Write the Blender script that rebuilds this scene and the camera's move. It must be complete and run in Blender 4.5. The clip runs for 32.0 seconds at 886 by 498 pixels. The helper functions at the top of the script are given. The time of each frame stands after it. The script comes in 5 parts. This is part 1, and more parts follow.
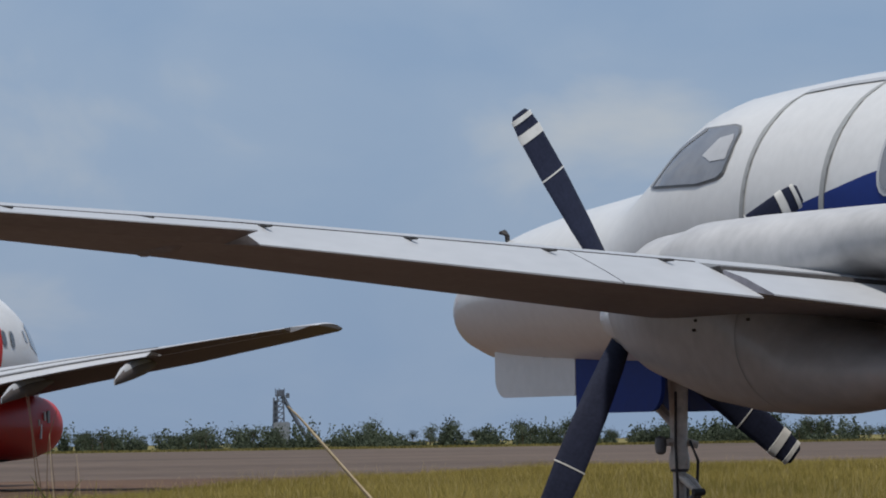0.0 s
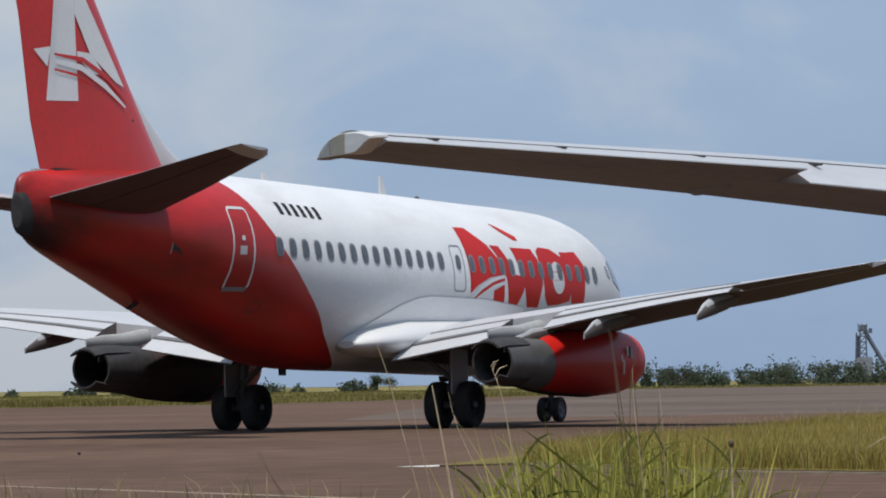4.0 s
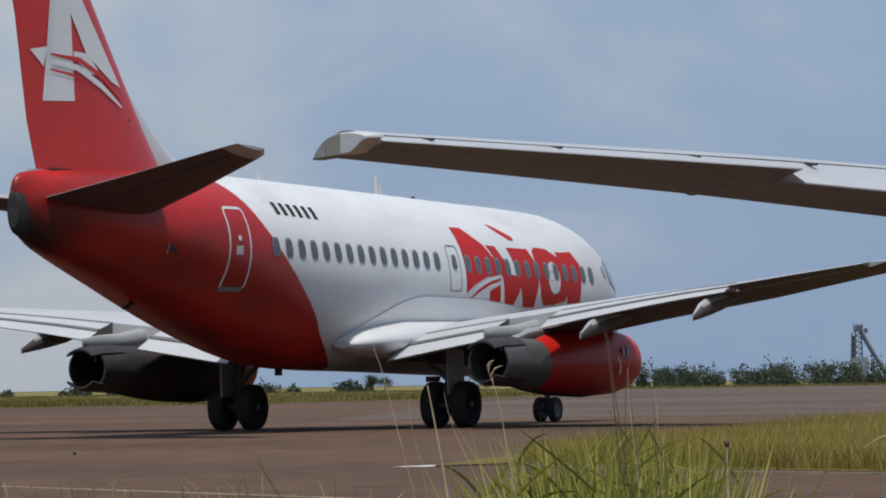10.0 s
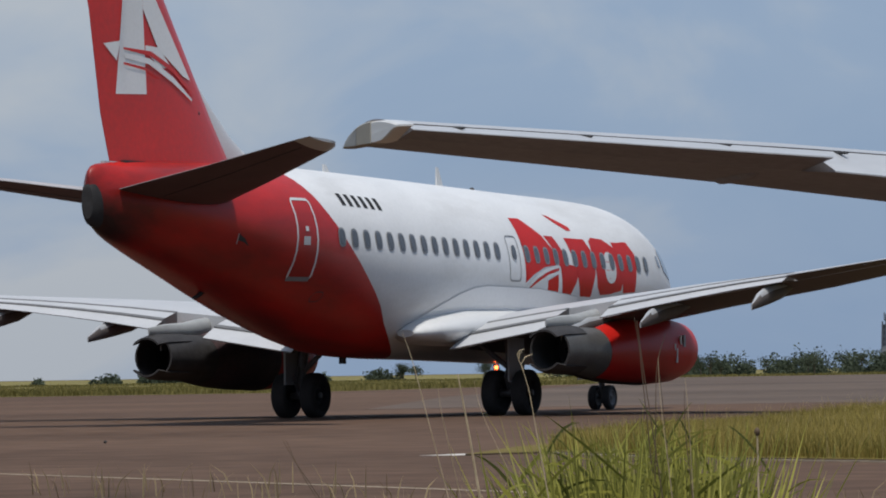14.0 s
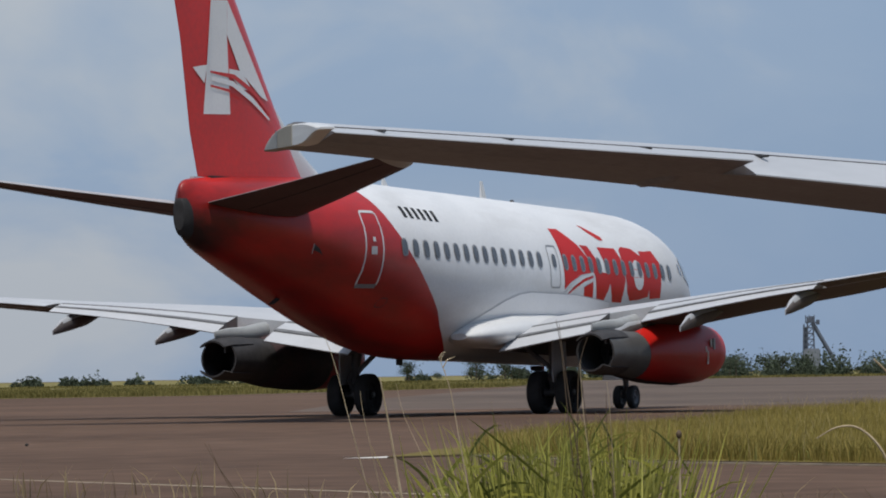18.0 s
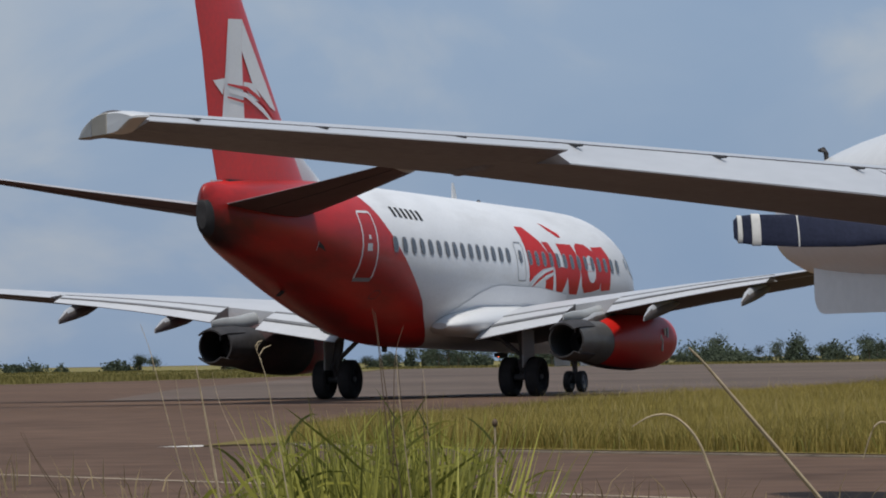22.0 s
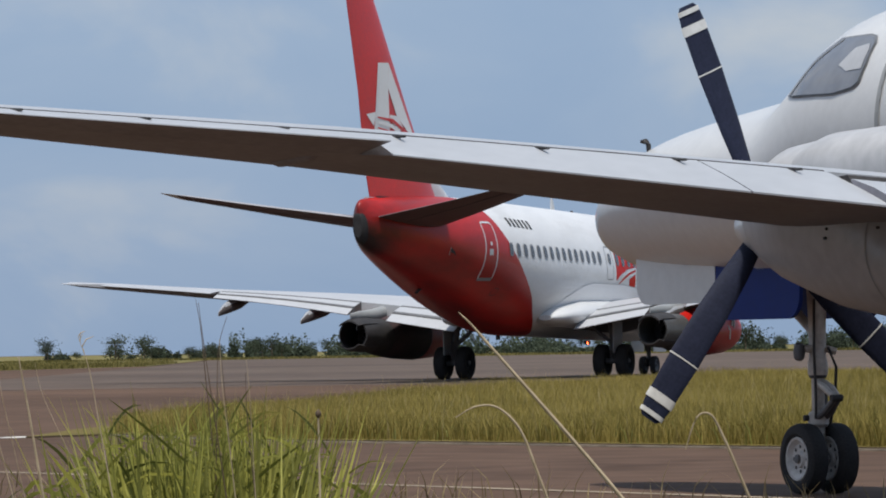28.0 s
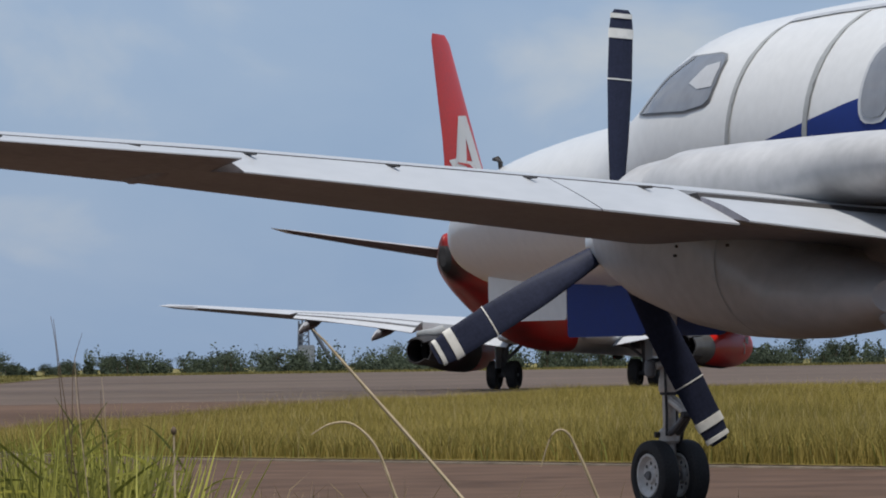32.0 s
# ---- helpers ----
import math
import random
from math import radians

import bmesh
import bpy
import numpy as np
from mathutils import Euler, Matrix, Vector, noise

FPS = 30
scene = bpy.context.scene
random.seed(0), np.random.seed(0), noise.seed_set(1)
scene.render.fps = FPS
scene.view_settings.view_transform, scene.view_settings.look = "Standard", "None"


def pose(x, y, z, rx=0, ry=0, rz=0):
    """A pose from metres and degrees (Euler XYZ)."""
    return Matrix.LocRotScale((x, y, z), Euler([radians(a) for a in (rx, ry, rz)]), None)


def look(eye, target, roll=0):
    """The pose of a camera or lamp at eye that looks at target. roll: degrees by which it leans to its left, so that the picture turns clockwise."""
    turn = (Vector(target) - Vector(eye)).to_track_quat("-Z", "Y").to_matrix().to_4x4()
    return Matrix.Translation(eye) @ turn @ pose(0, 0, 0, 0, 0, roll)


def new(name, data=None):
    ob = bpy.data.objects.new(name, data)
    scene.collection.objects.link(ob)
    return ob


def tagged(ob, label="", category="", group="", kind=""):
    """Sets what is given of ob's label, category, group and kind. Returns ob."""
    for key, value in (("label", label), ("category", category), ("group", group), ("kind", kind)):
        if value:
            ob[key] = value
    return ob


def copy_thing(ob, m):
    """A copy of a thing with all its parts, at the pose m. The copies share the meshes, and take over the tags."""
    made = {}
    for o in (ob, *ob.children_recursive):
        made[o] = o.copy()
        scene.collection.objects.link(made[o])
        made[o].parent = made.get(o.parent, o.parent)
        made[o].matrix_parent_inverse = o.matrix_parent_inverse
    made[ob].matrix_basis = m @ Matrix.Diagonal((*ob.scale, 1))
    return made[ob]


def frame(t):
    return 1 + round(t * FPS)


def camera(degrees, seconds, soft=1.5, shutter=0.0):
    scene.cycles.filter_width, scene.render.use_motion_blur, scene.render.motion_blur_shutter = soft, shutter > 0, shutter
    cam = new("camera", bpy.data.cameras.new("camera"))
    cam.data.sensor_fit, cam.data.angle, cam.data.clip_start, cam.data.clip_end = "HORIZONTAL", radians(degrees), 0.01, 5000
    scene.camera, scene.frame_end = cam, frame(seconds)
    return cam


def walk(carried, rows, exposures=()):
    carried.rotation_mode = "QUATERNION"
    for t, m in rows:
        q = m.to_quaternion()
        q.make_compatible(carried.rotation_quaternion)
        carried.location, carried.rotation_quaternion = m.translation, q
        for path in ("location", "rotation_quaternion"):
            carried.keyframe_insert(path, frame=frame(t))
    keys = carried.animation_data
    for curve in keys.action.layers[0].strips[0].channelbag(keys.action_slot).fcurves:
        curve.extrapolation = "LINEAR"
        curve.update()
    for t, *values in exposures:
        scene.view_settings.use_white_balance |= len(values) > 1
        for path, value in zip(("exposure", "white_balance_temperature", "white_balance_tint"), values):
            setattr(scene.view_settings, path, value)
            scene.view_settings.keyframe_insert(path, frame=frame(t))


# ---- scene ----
cam = camera(11.193, 32.0, soft=1.9)
EYE = (0.0, 0.0, 0.96)


def aim(yaw, pitch, roll=-0.9):
    """The hand-held camera at EYE: degrees to the right of +Y and above the horizon."""
    a, b = radians(yaw), radians(pitch)
    way = Vector((math.sin(a) * math.cos(b), math.cos(a) * math.cos(b), math.sin(b)))
    return look(EYE, Vector(EYE) + way * 50, roll)


walk(cam, [(t, aim(yaw, pitch)) for t, yaw, pitch in [
    (0, 2.046, 2.417), (0.5, -0.299, 1.688), (1, -2.649, 1.024), (1.5, -5.177, 1.209), (2, -6.238, 1.356),
    (2.5, -6.236, 1.520), (3, -6.213, 1.627), (3.5, -5.828, 1.728), (4, -5.332, 1.713), (4.5, -5.023, 1.929),
    (6.5, -4.966, 1.935), (7, -5.083, 2.131), (7.5, -5.000, 2.029), (8, -4.775, 1.889), (8.5, -4.448, 1.841),
    (9, -4.229, 1.737), (9.5, -4.493, 1.734), (10, -5.275, 1.712), (10.5, -5.752, 1.634), (11, -6.099, 1.640),
    (11.5, -6.214, 1.556), (12, -5.974, 1.473), (12.5, -5.889, 1.493), (13, -5.826, 1.470), (13.5, -5.740, 1.490),
    (14, -5.661, 1.575), (14.5, -5.454, 1.629), (16.5, -4.778, 1.675), (17, -4.657, 1.715), (17.5, -4.772, 1.639),
    (18, -4.673, 1.594), (18.5, -4.511, 1.470), (19, -4.083, 1.527), (19.5, -3.811, 1.580), (20, -3.513, 1.476),
    (20.5, -3.378, 1.389), (21, -2.928, 1.362), (21.5, -2.733, 1.439), (22, -2.347, 1.413), (22.5, -2.139, 1.396),
    (23, -1.839, 1.393), (23.5, -1.380, 1.366), (24, -1.260, 1.222), (24.5, -1.290, 1.145), (25, -0.773, 1.181),
    (25.5, -0.620, 1.323), (26, -0.538, 1.467), (26.5, -0.610, 1.419), (28.5, 0.149, 1.248), (29, 0.393, 1.253),
    (29.5, 0.625, 1.387), (30, 0.913, 1.470), (30.5, 1.258, 1.530), (31, 1.258, 1.489), (31.5, 1.581, 1.485),
    (32, 1.717, 1.449)]], exposures=[(0, 0.0), (1, -0.12), (2, 0.22), (3, 0.25), (5, 0.14), (7, 0.06), (9, 0.06), (13, 0.0), (21, 0.0), (24, -0.06), (26, 0.15), (30, 0.18), (32, 0.18)])

# ---- light ----
SUN_HIGH, SUN_TURN = radians(70), radians(176)
world = bpy.data.worlds.new("sky")
scene.world = world
world.use_nodes = True
wn, wl = world.node_tree.nodes, world.node_tree.links
wn.clear()
w_out, w_bg = wn.new("ShaderNodeOutputWorld"), wn.new("ShaderNodeBackground")
w_sky = wn.new("ShaderNodeTexSky")
w_sky.sky_type, w_sky.sun_disc = "NISHITA", False
w_sky.sun_elevation, w_sky.sun_rotation = SUN_HIGH, SUN_TURN
w_sky.air_density, w_sky.dust_density, w_sky.ozone_density = 1.0, 2.0, 2.0
w_co, w_map = wn.new("ShaderNodeTexCoord"), wn.new("ShaderNodeMapping")
w_map.inputs["Scale"].default_value = (12, 12, 23)
w_map.inputs["Location"].default_value = (3.1, 0.7, 1.9)
w_noise, w_fine = wn.new("ShaderNodeTexNoise"), wn.new("ShaderNodeTexNoise")
w_noise.inputs["Scale"].default_value, w_noise.inputs["Detail"].default_value = 1.1, 6
w_noise.inputs["Distortion"].default_value = 0.4
w_fine.inputs["Scale"].default_value, w_fine.inputs["Detail"].default_value = 0.35, 2
w_add = wn.new("ShaderNodeMath")
w_add.operation = "ADD"
w_ramp, w_mix = wn.new("ShaderNodeValToRGB"), wn.new("ShaderNodeMix")
tones = w_ramp.color_ramp.elements
tones[0].position, tones[0].color = 0.38, (0.43, 0.62, 0.938, 1)
tones[1].position, tones[1].color = 0.64, (0.81, 0.885, 1.0, 1)
mid = tones.new(0.51)
mid.color = (0.505, 0.68, 0.968, 1)
w_gain = wn.new("ShaderNodeVectorMath")
w_gain.operation = "SCALE"
w_gain.inputs["Scale"].default_value = 5.0
w_mix.data_type = "RGBA"
w_mix.inputs["Factor"].default_value = 0.85
w_add.operation, w_add.use_clamp = "MULTIPLY_ADD", False
w_add.inputs[1].default_value = 0.6
w_half = wn.new("ShaderNodeMath")
w_half.operation = "MULTIPLY"
w_half.inputs[1].default_value = 0.4
wl.new(w_co.outputs["Generated"], w_map.inputs["Vector"])
wl.new(w_map.outputs["Vector"], w_noise.inputs["Vector"])
wl.new(w_map.outputs["Vector"], w_fine.inputs["Vector"])
wl.new(w_noise.outputs["Fac"], w_add.inputs[0])
wl.new(w_fine.outputs["Fac"], w_half.inputs[0])
wl.new(w_half.outputs[0], w_add.inputs[2])
# more cloud towards the west
w_sep, w_west, w_sum = wn.new("ShaderNodeSeparateXYZ"), wn.new("ShaderNodeMapRange"), wn.new("ShaderNodeMath")
w_west.inputs["From Min"].default_value, w_west.inputs["From Max"].default_value = -0.17, -0.03
w_west.inputs["To Min"].default_value, w_west.inputs["To Max"].default_value = 0.055, -0.045
wl.new(w_co.outputs["Generated"], w_sep.inputs[0])
wl.new(w_sep.outputs["X"], w_west.inputs["Value"])
wl.new(w_add.outputs[0], w_sum.inputs[0])
wl.new(w_west.outputs["Result"], w_sum.inputs[1])
wl.new(w_sum.outputs[0], w_ramp.inputs["Fac"])
wl.new(w_ramp.outputs["Color"], w_gain.inputs[0])
wl.new(w_gain.outputs["Vector"], w_mix.inputs["B"])
wl.new(w_sky.outputs["Color"], w_mix.inputs["A"])
wl.new(w_mix.outputs["Result"], w_bg.inputs["Color"])
w_bg.inputs["Strength"].default_value = 0.11
wl.new(w_bg.outputs["Background"], w_out.inputs["Surface"])
sun = new("sun", bpy.data.lights.new("sun", "SUN"))
sun.data.energy, sun.data.angle, sun.data.color = 3.8, radians(4), (1.0, 0.96, 0.9)
sun.rotation_euler = Vector((-math.sin(SUN_TURN) * math.cos(SUN_HIGH), -math.cos(SUN_TURN) * math.cos(SUN_HIGH),
                             -math.sin(SUN_HIGH))).to_track_quat("-Z", "Y").to_euler()


# ---- materials ----
def material(name, colour, rough=0.6, metal=0.0, vary=0.15, scale=3.0, fine=40.0, bump=0.0, coat=0.0, other=None, island=False):
    """A surface with a coarse and a fine variation of its colour and roughness."""
    m = bpy.data.materials.new(name)
    m.use_nodes = True
    n, l = m.node_tree.nodes, m.node_tree.links
    b = n["Principled BSDF"]
    co = n.new("ShaderNodeTexCoord")
    big, small = n.new("ShaderNodeTexNoise"), n.new("ShaderNodeTexNoise")
    big.inputs["Scale"].default_value, big.inputs["Detail"].default_value = scale, 5
    small.inputs["Scale"].default_value, small.inputs["Detail"].default_value = fine, 4
    l.new(co.outputs["Object"], big.inputs["Vector"])
    l.new(co.outputs["Object"], small.inputs["Vector"])
    add = n.new("ShaderNodeMath")
    add.operation = "MULTIPLY_ADD"
    add.inputs[1].default_value = 0.5
    half = n.new("ShaderNodeMath")
    half.operation = "MULTIPLY"
    half.inputs[1].default_value = 0.5
    l.new(big.outputs["Fac"], half.inputs[0])
    l.new(small.outputs["Fac"], add.inputs[0])
    l.new(half.outputs[0], add.inputs[2])
    ramp = n.new("ShaderNodeValToRGB")
    lo = [c * (1 - vary) for c in colour]
    hi = [min(1, c * (1 + vary)) for c in (other or colour)]
    ramp.color_ramp.elements[0].position, ramp.color_ramp.elements[0].color = 0.34, (*lo, 1)
    ramp.color_ramp.elements[1].position, ramp.color_ramp.elements[1].color = 0.66, (*hi, 1)
    fac = add.outputs[0]
    if island:
        geo, mixed = n.new("ShaderNodeNewGeometry"), n.new("ShaderNodeMath")
        patch = n.new("ShaderNodeMath")
        patch.operation = "MULTIPLY"
        patch.inputs[1].default_value = 0.66
        l.new(big.outputs["Fac"], patch.inputs[0])
        mixed.operation = "MULTIPLY_ADD"
        mixed.inputs[1].default_value = 0.34
        l.new(geo.outputs["Random Per Island"], mixed.inputs[0])
        l.new(patch.outputs[0], mixed.inputs[2])
        fac = mixed.outputs[0]
    l.new(fac, ramp.inputs["Fac"])
    l.new(ramp.outputs["Color"], b.inputs["Base Color"])
    r = n.new("ShaderNodeMapRange")
    r.inputs["To Min"].default_value, r.inputs["To Max"].default_value = max(0.03, rough - 0.1), min(1, rough + 0.1)
    l.new(add.outputs[0], r.inputs["Value"])
    l.new(r.outputs["Result"], b.inputs["Roughness"])
    b.inputs["Metallic"].default_value = metal
    b.inputs["Coat Weight"].default_value = coat
    if island:
        thin, both = n.new("ShaderNodeBsdfTranslucent"), n.new("ShaderNodeMixShader")
        both.inputs["Fac"].default_value = 0.4
        l.new(ramp.outputs["Color"], thin.inputs["Color"])
        l.new(b.outputs["BSDF"], both.inputs[1])
        l.new(thin.outputs["BSDF"], both.inputs[2])
        l.new(both.outputs["Shader"], n["Material Output"].inputs["Surface"])
    if bump:
        bp = n.new("ShaderNodeBump")
        bp.inputs["Strength"].default_value, bp.inputs["Distance"].default_value = bump, 0.02
        l.new(add.outputs[0], bp.inputs["Height"])
        l.new(bp.outputs["Normal"], b.inputs["Normal"])
    return m


def livery(name, second, pairs, first=(0.63, 0.635, 0.64), exhaust=(0, -14.3, 3.85), reach=1.7):
    """White paint with a second colour aft of a line in the Y-Z plane of the aircraft, given as pairs (z, y)."""
    m = material(name, first, 0.42, 0.0, 0.06, 0.7, 12.0, coat=0.1)
    n, l = m.node_tree.nodes, m.node_tree.links
    b = n["Principled BSDF"]
    old = b.inputs["Base Color"].links[0].from_socket
    co, sep = n.new("ShaderNodeTexCoord"), n.new("ShaderNodeSeparateXYZ")
    l.new(co.outputs["Object"], sep.inputs[0])
    curve = n.new("ShaderNodeFloatCurve")
    z0, z1, y0, y1 = pairs[0][0], pairs[-1][0], min(p[1] for p in pairs), max(p[1] for p in pairs)
    c = curve.mapping.curves[0]
    for i, (z, y) in enumerate(pairs):
        at = ((z - z0) / (z1 - z0), (y - y0) / (y1 - y0))
        if i in (0, len(pairs) - 1):
            c.points[0 if i == 0 else -1].location = at
        else:
            c.points.new(*at)
    curve.mapping.update()
    zr, yr, less = n.new("ShaderNodeMapRange"), n.new("ShaderNodeMapRange"), n.new("ShaderNodeMath")
    zr.inputs["From Min"].default_value, zr.inputs["From Max"].default_value = z0, z1
    yr.inputs["From Min"].default_value, yr.inputs["From Max"].default_value = y0, y1
    yr.clamp = False
    less.operation = "LESS_THAN"
    l.new(sep.outputs["Z"], zr.inputs["Value"])
    l.new(zr.outputs["Result"], curve.inputs["Value"])
    l.new(sep.outputs["Y"], yr.inputs["Value"])
    l.new(yr.outputs["Result"], less.inputs[0])
    l.new(curve.outputs["Value"], less.inputs[1])
    mix = n.new("ShaderNodeMix")
    mix.data_type = "RGBA"
    mix.inputs["B"].default_value = (*second, 1)
    l.new(less.outputs[0], mix.inputs["Factor"])
    l.new(old, mix.inputs["A"])
    # soot and dirt drawn out along the flow, on the second colour
    stretch, soot, keep, level = n.new("ShaderNodeMapping"), n.new("ShaderNodeTexNoise"), n.new("ShaderNodeMapRange"), n.new("ShaderNodeMath")
    stretch.inputs["Scale"].default_value = (0.9, 0.22, 0.8)
    soot.inputs["Scale"].default_value, soot.inputs["Detail"].default_value, soot.inputs["Roughness"].default_value = 1.0, 7, 0.62
    keep.inputs["From Min"].default_value, keep.inputs["From Max"].default_value = 0.36, 0.66
    keep.inputs["To Max"].default_value = 0.85
    level.operation = "MULTIPLY"
    l.new(co.outputs["Object"], stretch.inputs["Vector"])
    l.new(stretch.outputs["Vector"], soot.inputs["Vector"])
    l.new(soot.outputs["Fac"], keep.inputs["Value"])
    l.new(keep.outputs["Result"], level.inputs[0])
    l.new(less.outputs[0], level.inputs[1])
    dirty = n.new("ShaderNodeMix")
    dirty.data_type = "RGBA"
    dirty.inputs["B"].default_value = (second[0] * 0.34, second[1] * 0.8, second[2] * 0.9, 1)
    l.new(level.outputs[0], dirty.inputs["Factor"])
    l.new(mix.outputs["Result"], dirty.inputs["A"])
    film, thin, other_side = n.new("ShaderNodeMapRange"), n.new("ShaderNodeMath"), n.new("ShaderNodeMath")
    film.inputs["From Min"].default_value, film.inputs["From Max"].default_value = 0.48, 0.72
    film.inputs["To Max"].default_value = 0.40
    other_side.operation, thin.operation = "SUBTRACT", "MULTIPLY"
    other_side.inputs[0].default_value = 1.0
    l.new(less.outputs[0], other_side.inputs[1])
    l.new(soot.outputs["Fac"], film.inputs["Value"])
    l.new(film.outputs["Result"], thin.inputs[0])
    l.new(other_side.outputs[0], thin.inputs[1])
    grimy = n.new("ShaderNodeMix")
    grimy.data_type = "RGBA"
    grimy.inputs["B"].default_value = (0.34, 0.325, 0.31, 1)
    l.new(thin.outputs[0], grimy.inputs["Factor"])
    l.new(dirty.outputs["Result"], grimy.inputs["A"])
    # soot round the exhaust at the tail
    gap, wide, dark, black = n.new("ShaderNodeVectorMath"), n.new("ShaderNodeMath"), n.new("ShaderNodeMapRange"), n.new("ShaderNodeMix")
    gap.operation, wide.operation = "DISTANCE", "MULTIPLY_ADD"
    gap.inputs[1].default_value = exhaust
    wide.inputs[1].default_value = -1.6
    l.new(co.outputs["Object"], gap.inputs[0])
    l.new(soot.outputs["Fac"], wide.inputs[0])
    l.new(gap.outputs["Value"], wide.inputs[2])
    dark.inputs["From Min"].default_value, dark.inputs["From Max"].default_value = -0.3, reach - 0.8
    dark.inputs["To Min"].default_value, dark.inputs["To Max"].default_value = 0.95, 0.0
    black.data_type = "RGBA"
    black.inputs["B"].default_value = (0.012, 0.009, 0.010, 1)
    l.new(wide.outputs[0], dark.inputs["Value"])
    l.new(dark.outputs["Result"], black.inputs["Factor"])
    l.new(grimy.outputs["Result"], black.inputs["A"])
    l.new(black.outputs["Result"], b.inputs["Base Color"])
    b.inputs["Specular IOR Level"].default_value = 0.3
    return m


RED = (0.45, 0.014, 0.010)
BLUE = (0.012, 0.03, 0.16)
m_white = material("white_paint", (0.585, 0.585, 0.58), 0.36, 0, 0.06, 0.7, 14, coat=0.3)
m_red = material("red_paint", RED, 0.45, 0, 0.12, 0.8, 14, coat=0.08)
m_fin = material("bright_red_paint", (0.55, 0.017, 0.013), 0.42, 0, 0.14, 0.5, 9, coat=0.1)
m_blue = material("blue_paint", BLUE, 0.5, 0, 0.10, 1.5, 20)
m_jet = livery("jet_livery", RED, [(1.25, -1.2), (1.96, -3.74), (2.49, -4.63), (3.41, -5.99), (4.27, -6.94), (4.79, -7.32), (5.22, -7.63), (5.5, -7.8)])
m_dark_red = material("shade_dark_red_paint", (0.033, 0.019, 0.020), 0.7, 0, 0.35, 1.2, 12, other=(0.056, 0.030, 0.031))
m_fin_white = material("fresh_white_paint", (0.72, 0.72, 0.72), 0.45, 0, 0.05, 0.8, 14)
m_flash = material("beacon_glow", (0.8, 0.12, 0.04), 0.4)
m_flash.node_tree.nodes["Principled BSDF"].inputs["Emission Color"].default_value = (1.0, 0.13, 0.03, 1)
m_flash.node_tree.nodes["Principled BSDF"].inputs["Emission Strength"].default_value = 10
m_grey = material("grey_paint", (0.344, 0.353, 0.369), 0.45, 0, 0.10, 1.5, 25)
m_light = material("pale_grey_paint", (0.410, 0.418, 0.435), 0.42, 0, 0.08, 1.2, 20)
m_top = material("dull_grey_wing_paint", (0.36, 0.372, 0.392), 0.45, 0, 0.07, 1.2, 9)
# darker copies for undersides: part of their shade is in the colour
m_under = material("shaded_underside_paint", (0.25, 0.242, 0.268), 0.55, 0, 0.18, 2.2, 18)
m_wing_under = material("shaded_grey_paint", (0.115, 0.10, 0.096), 0.6, 0, 0.2, 1.5, 14)
m_stab_under = material("shaded_red_paint", (0.105, 0.070, 0.075), 0.6, 0, 0.2, 1.5, 14)
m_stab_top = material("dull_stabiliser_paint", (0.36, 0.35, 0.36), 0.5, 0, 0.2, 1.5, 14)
m_beige = material("lamp_lens", (0.31, 0.295, 0.26), 0.55, 0, 0.08, 4, 30)
m_nacelle = material("soiled_white_paint", (0.42, 0.415, 0.415), 0.45, 0, 0.14, 1.6, 12, coat=0.1)
m_strut = material("dusty_strut_paint", (0.42, 0.38, 0.34), 0.5, 0.1, 0.25, 6, 30)
m_gear = material("gear_paint", (0.10, 0.10, 0.105), 0.5, 0.2, 0.2, 4, 30)
m_pipe = material("scorched_metal", (0.11, 0.107, 0.104), 0.5, 0.4, 0.25, 2.5, 20)
m_steel = material("bare_metal", (0.45, 0.44, 0.43), 0.34, 0.85, 0.15, 3, 30)
m_dark = material("sooty_metal", (0.052, 0.049, 0.049), 0.6, 0.3, 0.3, 4, 30)
m_rim = material("cast_rim_grey", (0.46, 0.44, 0.42), 0.5, 0.0, 0.2, 6, 30)
m_black = material("black_rubber", (0.035, 0.034, 0.035), 0.75, 0, 0.25, 6, 60)
m_tread = material("dark_strip", (0.03, 0.03, 0.033), 0.7, 0, 0.2, 5, 40)
m_blade = material("blade_black_paint", (0.022, 0.026, 0.048), 0.55, 0, 0.25, 6, 50)
m_pane = material("cabin_pane", (0.075, 0.08, 0.09), 0.22, 0, 0.2, 2, 9)
m_frame = material("window_surround", (0.17, 0.175, 0.185), 0.4, 0, 0.12, 3, 30)
m_glass = material("smoked_glass", (0.17, 0.175, 0.19), 0.12, 0, 0.2, 1.5, 8, coat=0.5)
m_chalk_white = material("white_band_paint", (0.615, 0.607, 0.574), 0.5, 0, 0.12, 5, 30)
m_seal = material("door_seal_grey", (0.295, 0.303, 0.303), 0.6, 0, 0.1, 4, 30)
m_slot = material("flap_slot_grey", (0.12, 0.122, 0.126), 0.7, 0, 0.25, 3, 20)
m_asphalt = material("asphalt", (0.070, 0.041, 0.026), 0.9, 0, 0.26, 0.06, 1.2, bump=0.25, other=(0.102, 0.063, 0.043))
m_runway = material("runway_asphalt", (0.080, 0.058, 0.045), 0.85, 0, 0.26, 0.03, 0.6, bump=0.2, other=(0.107, 0.080, 0.064))
m_earth = material("grassy_earth", (0.074, 0.059, 0.026), 0.9, 0, 0.35, 0.06, 1.5, bump=0.4, other=(0.118, 0.089, 0.041))
m_turf = material("matted_turf", (0.096, 0.078, 0.021), 0.9, 0, 0.3, 0.15, 2.5, bump=0.5, other=(0.185, 0.141, 0.041))
m_soil = material("dark_soil", (0.080, 0.054, 0.033), 0.95, 0, 0.3, 2, 20)
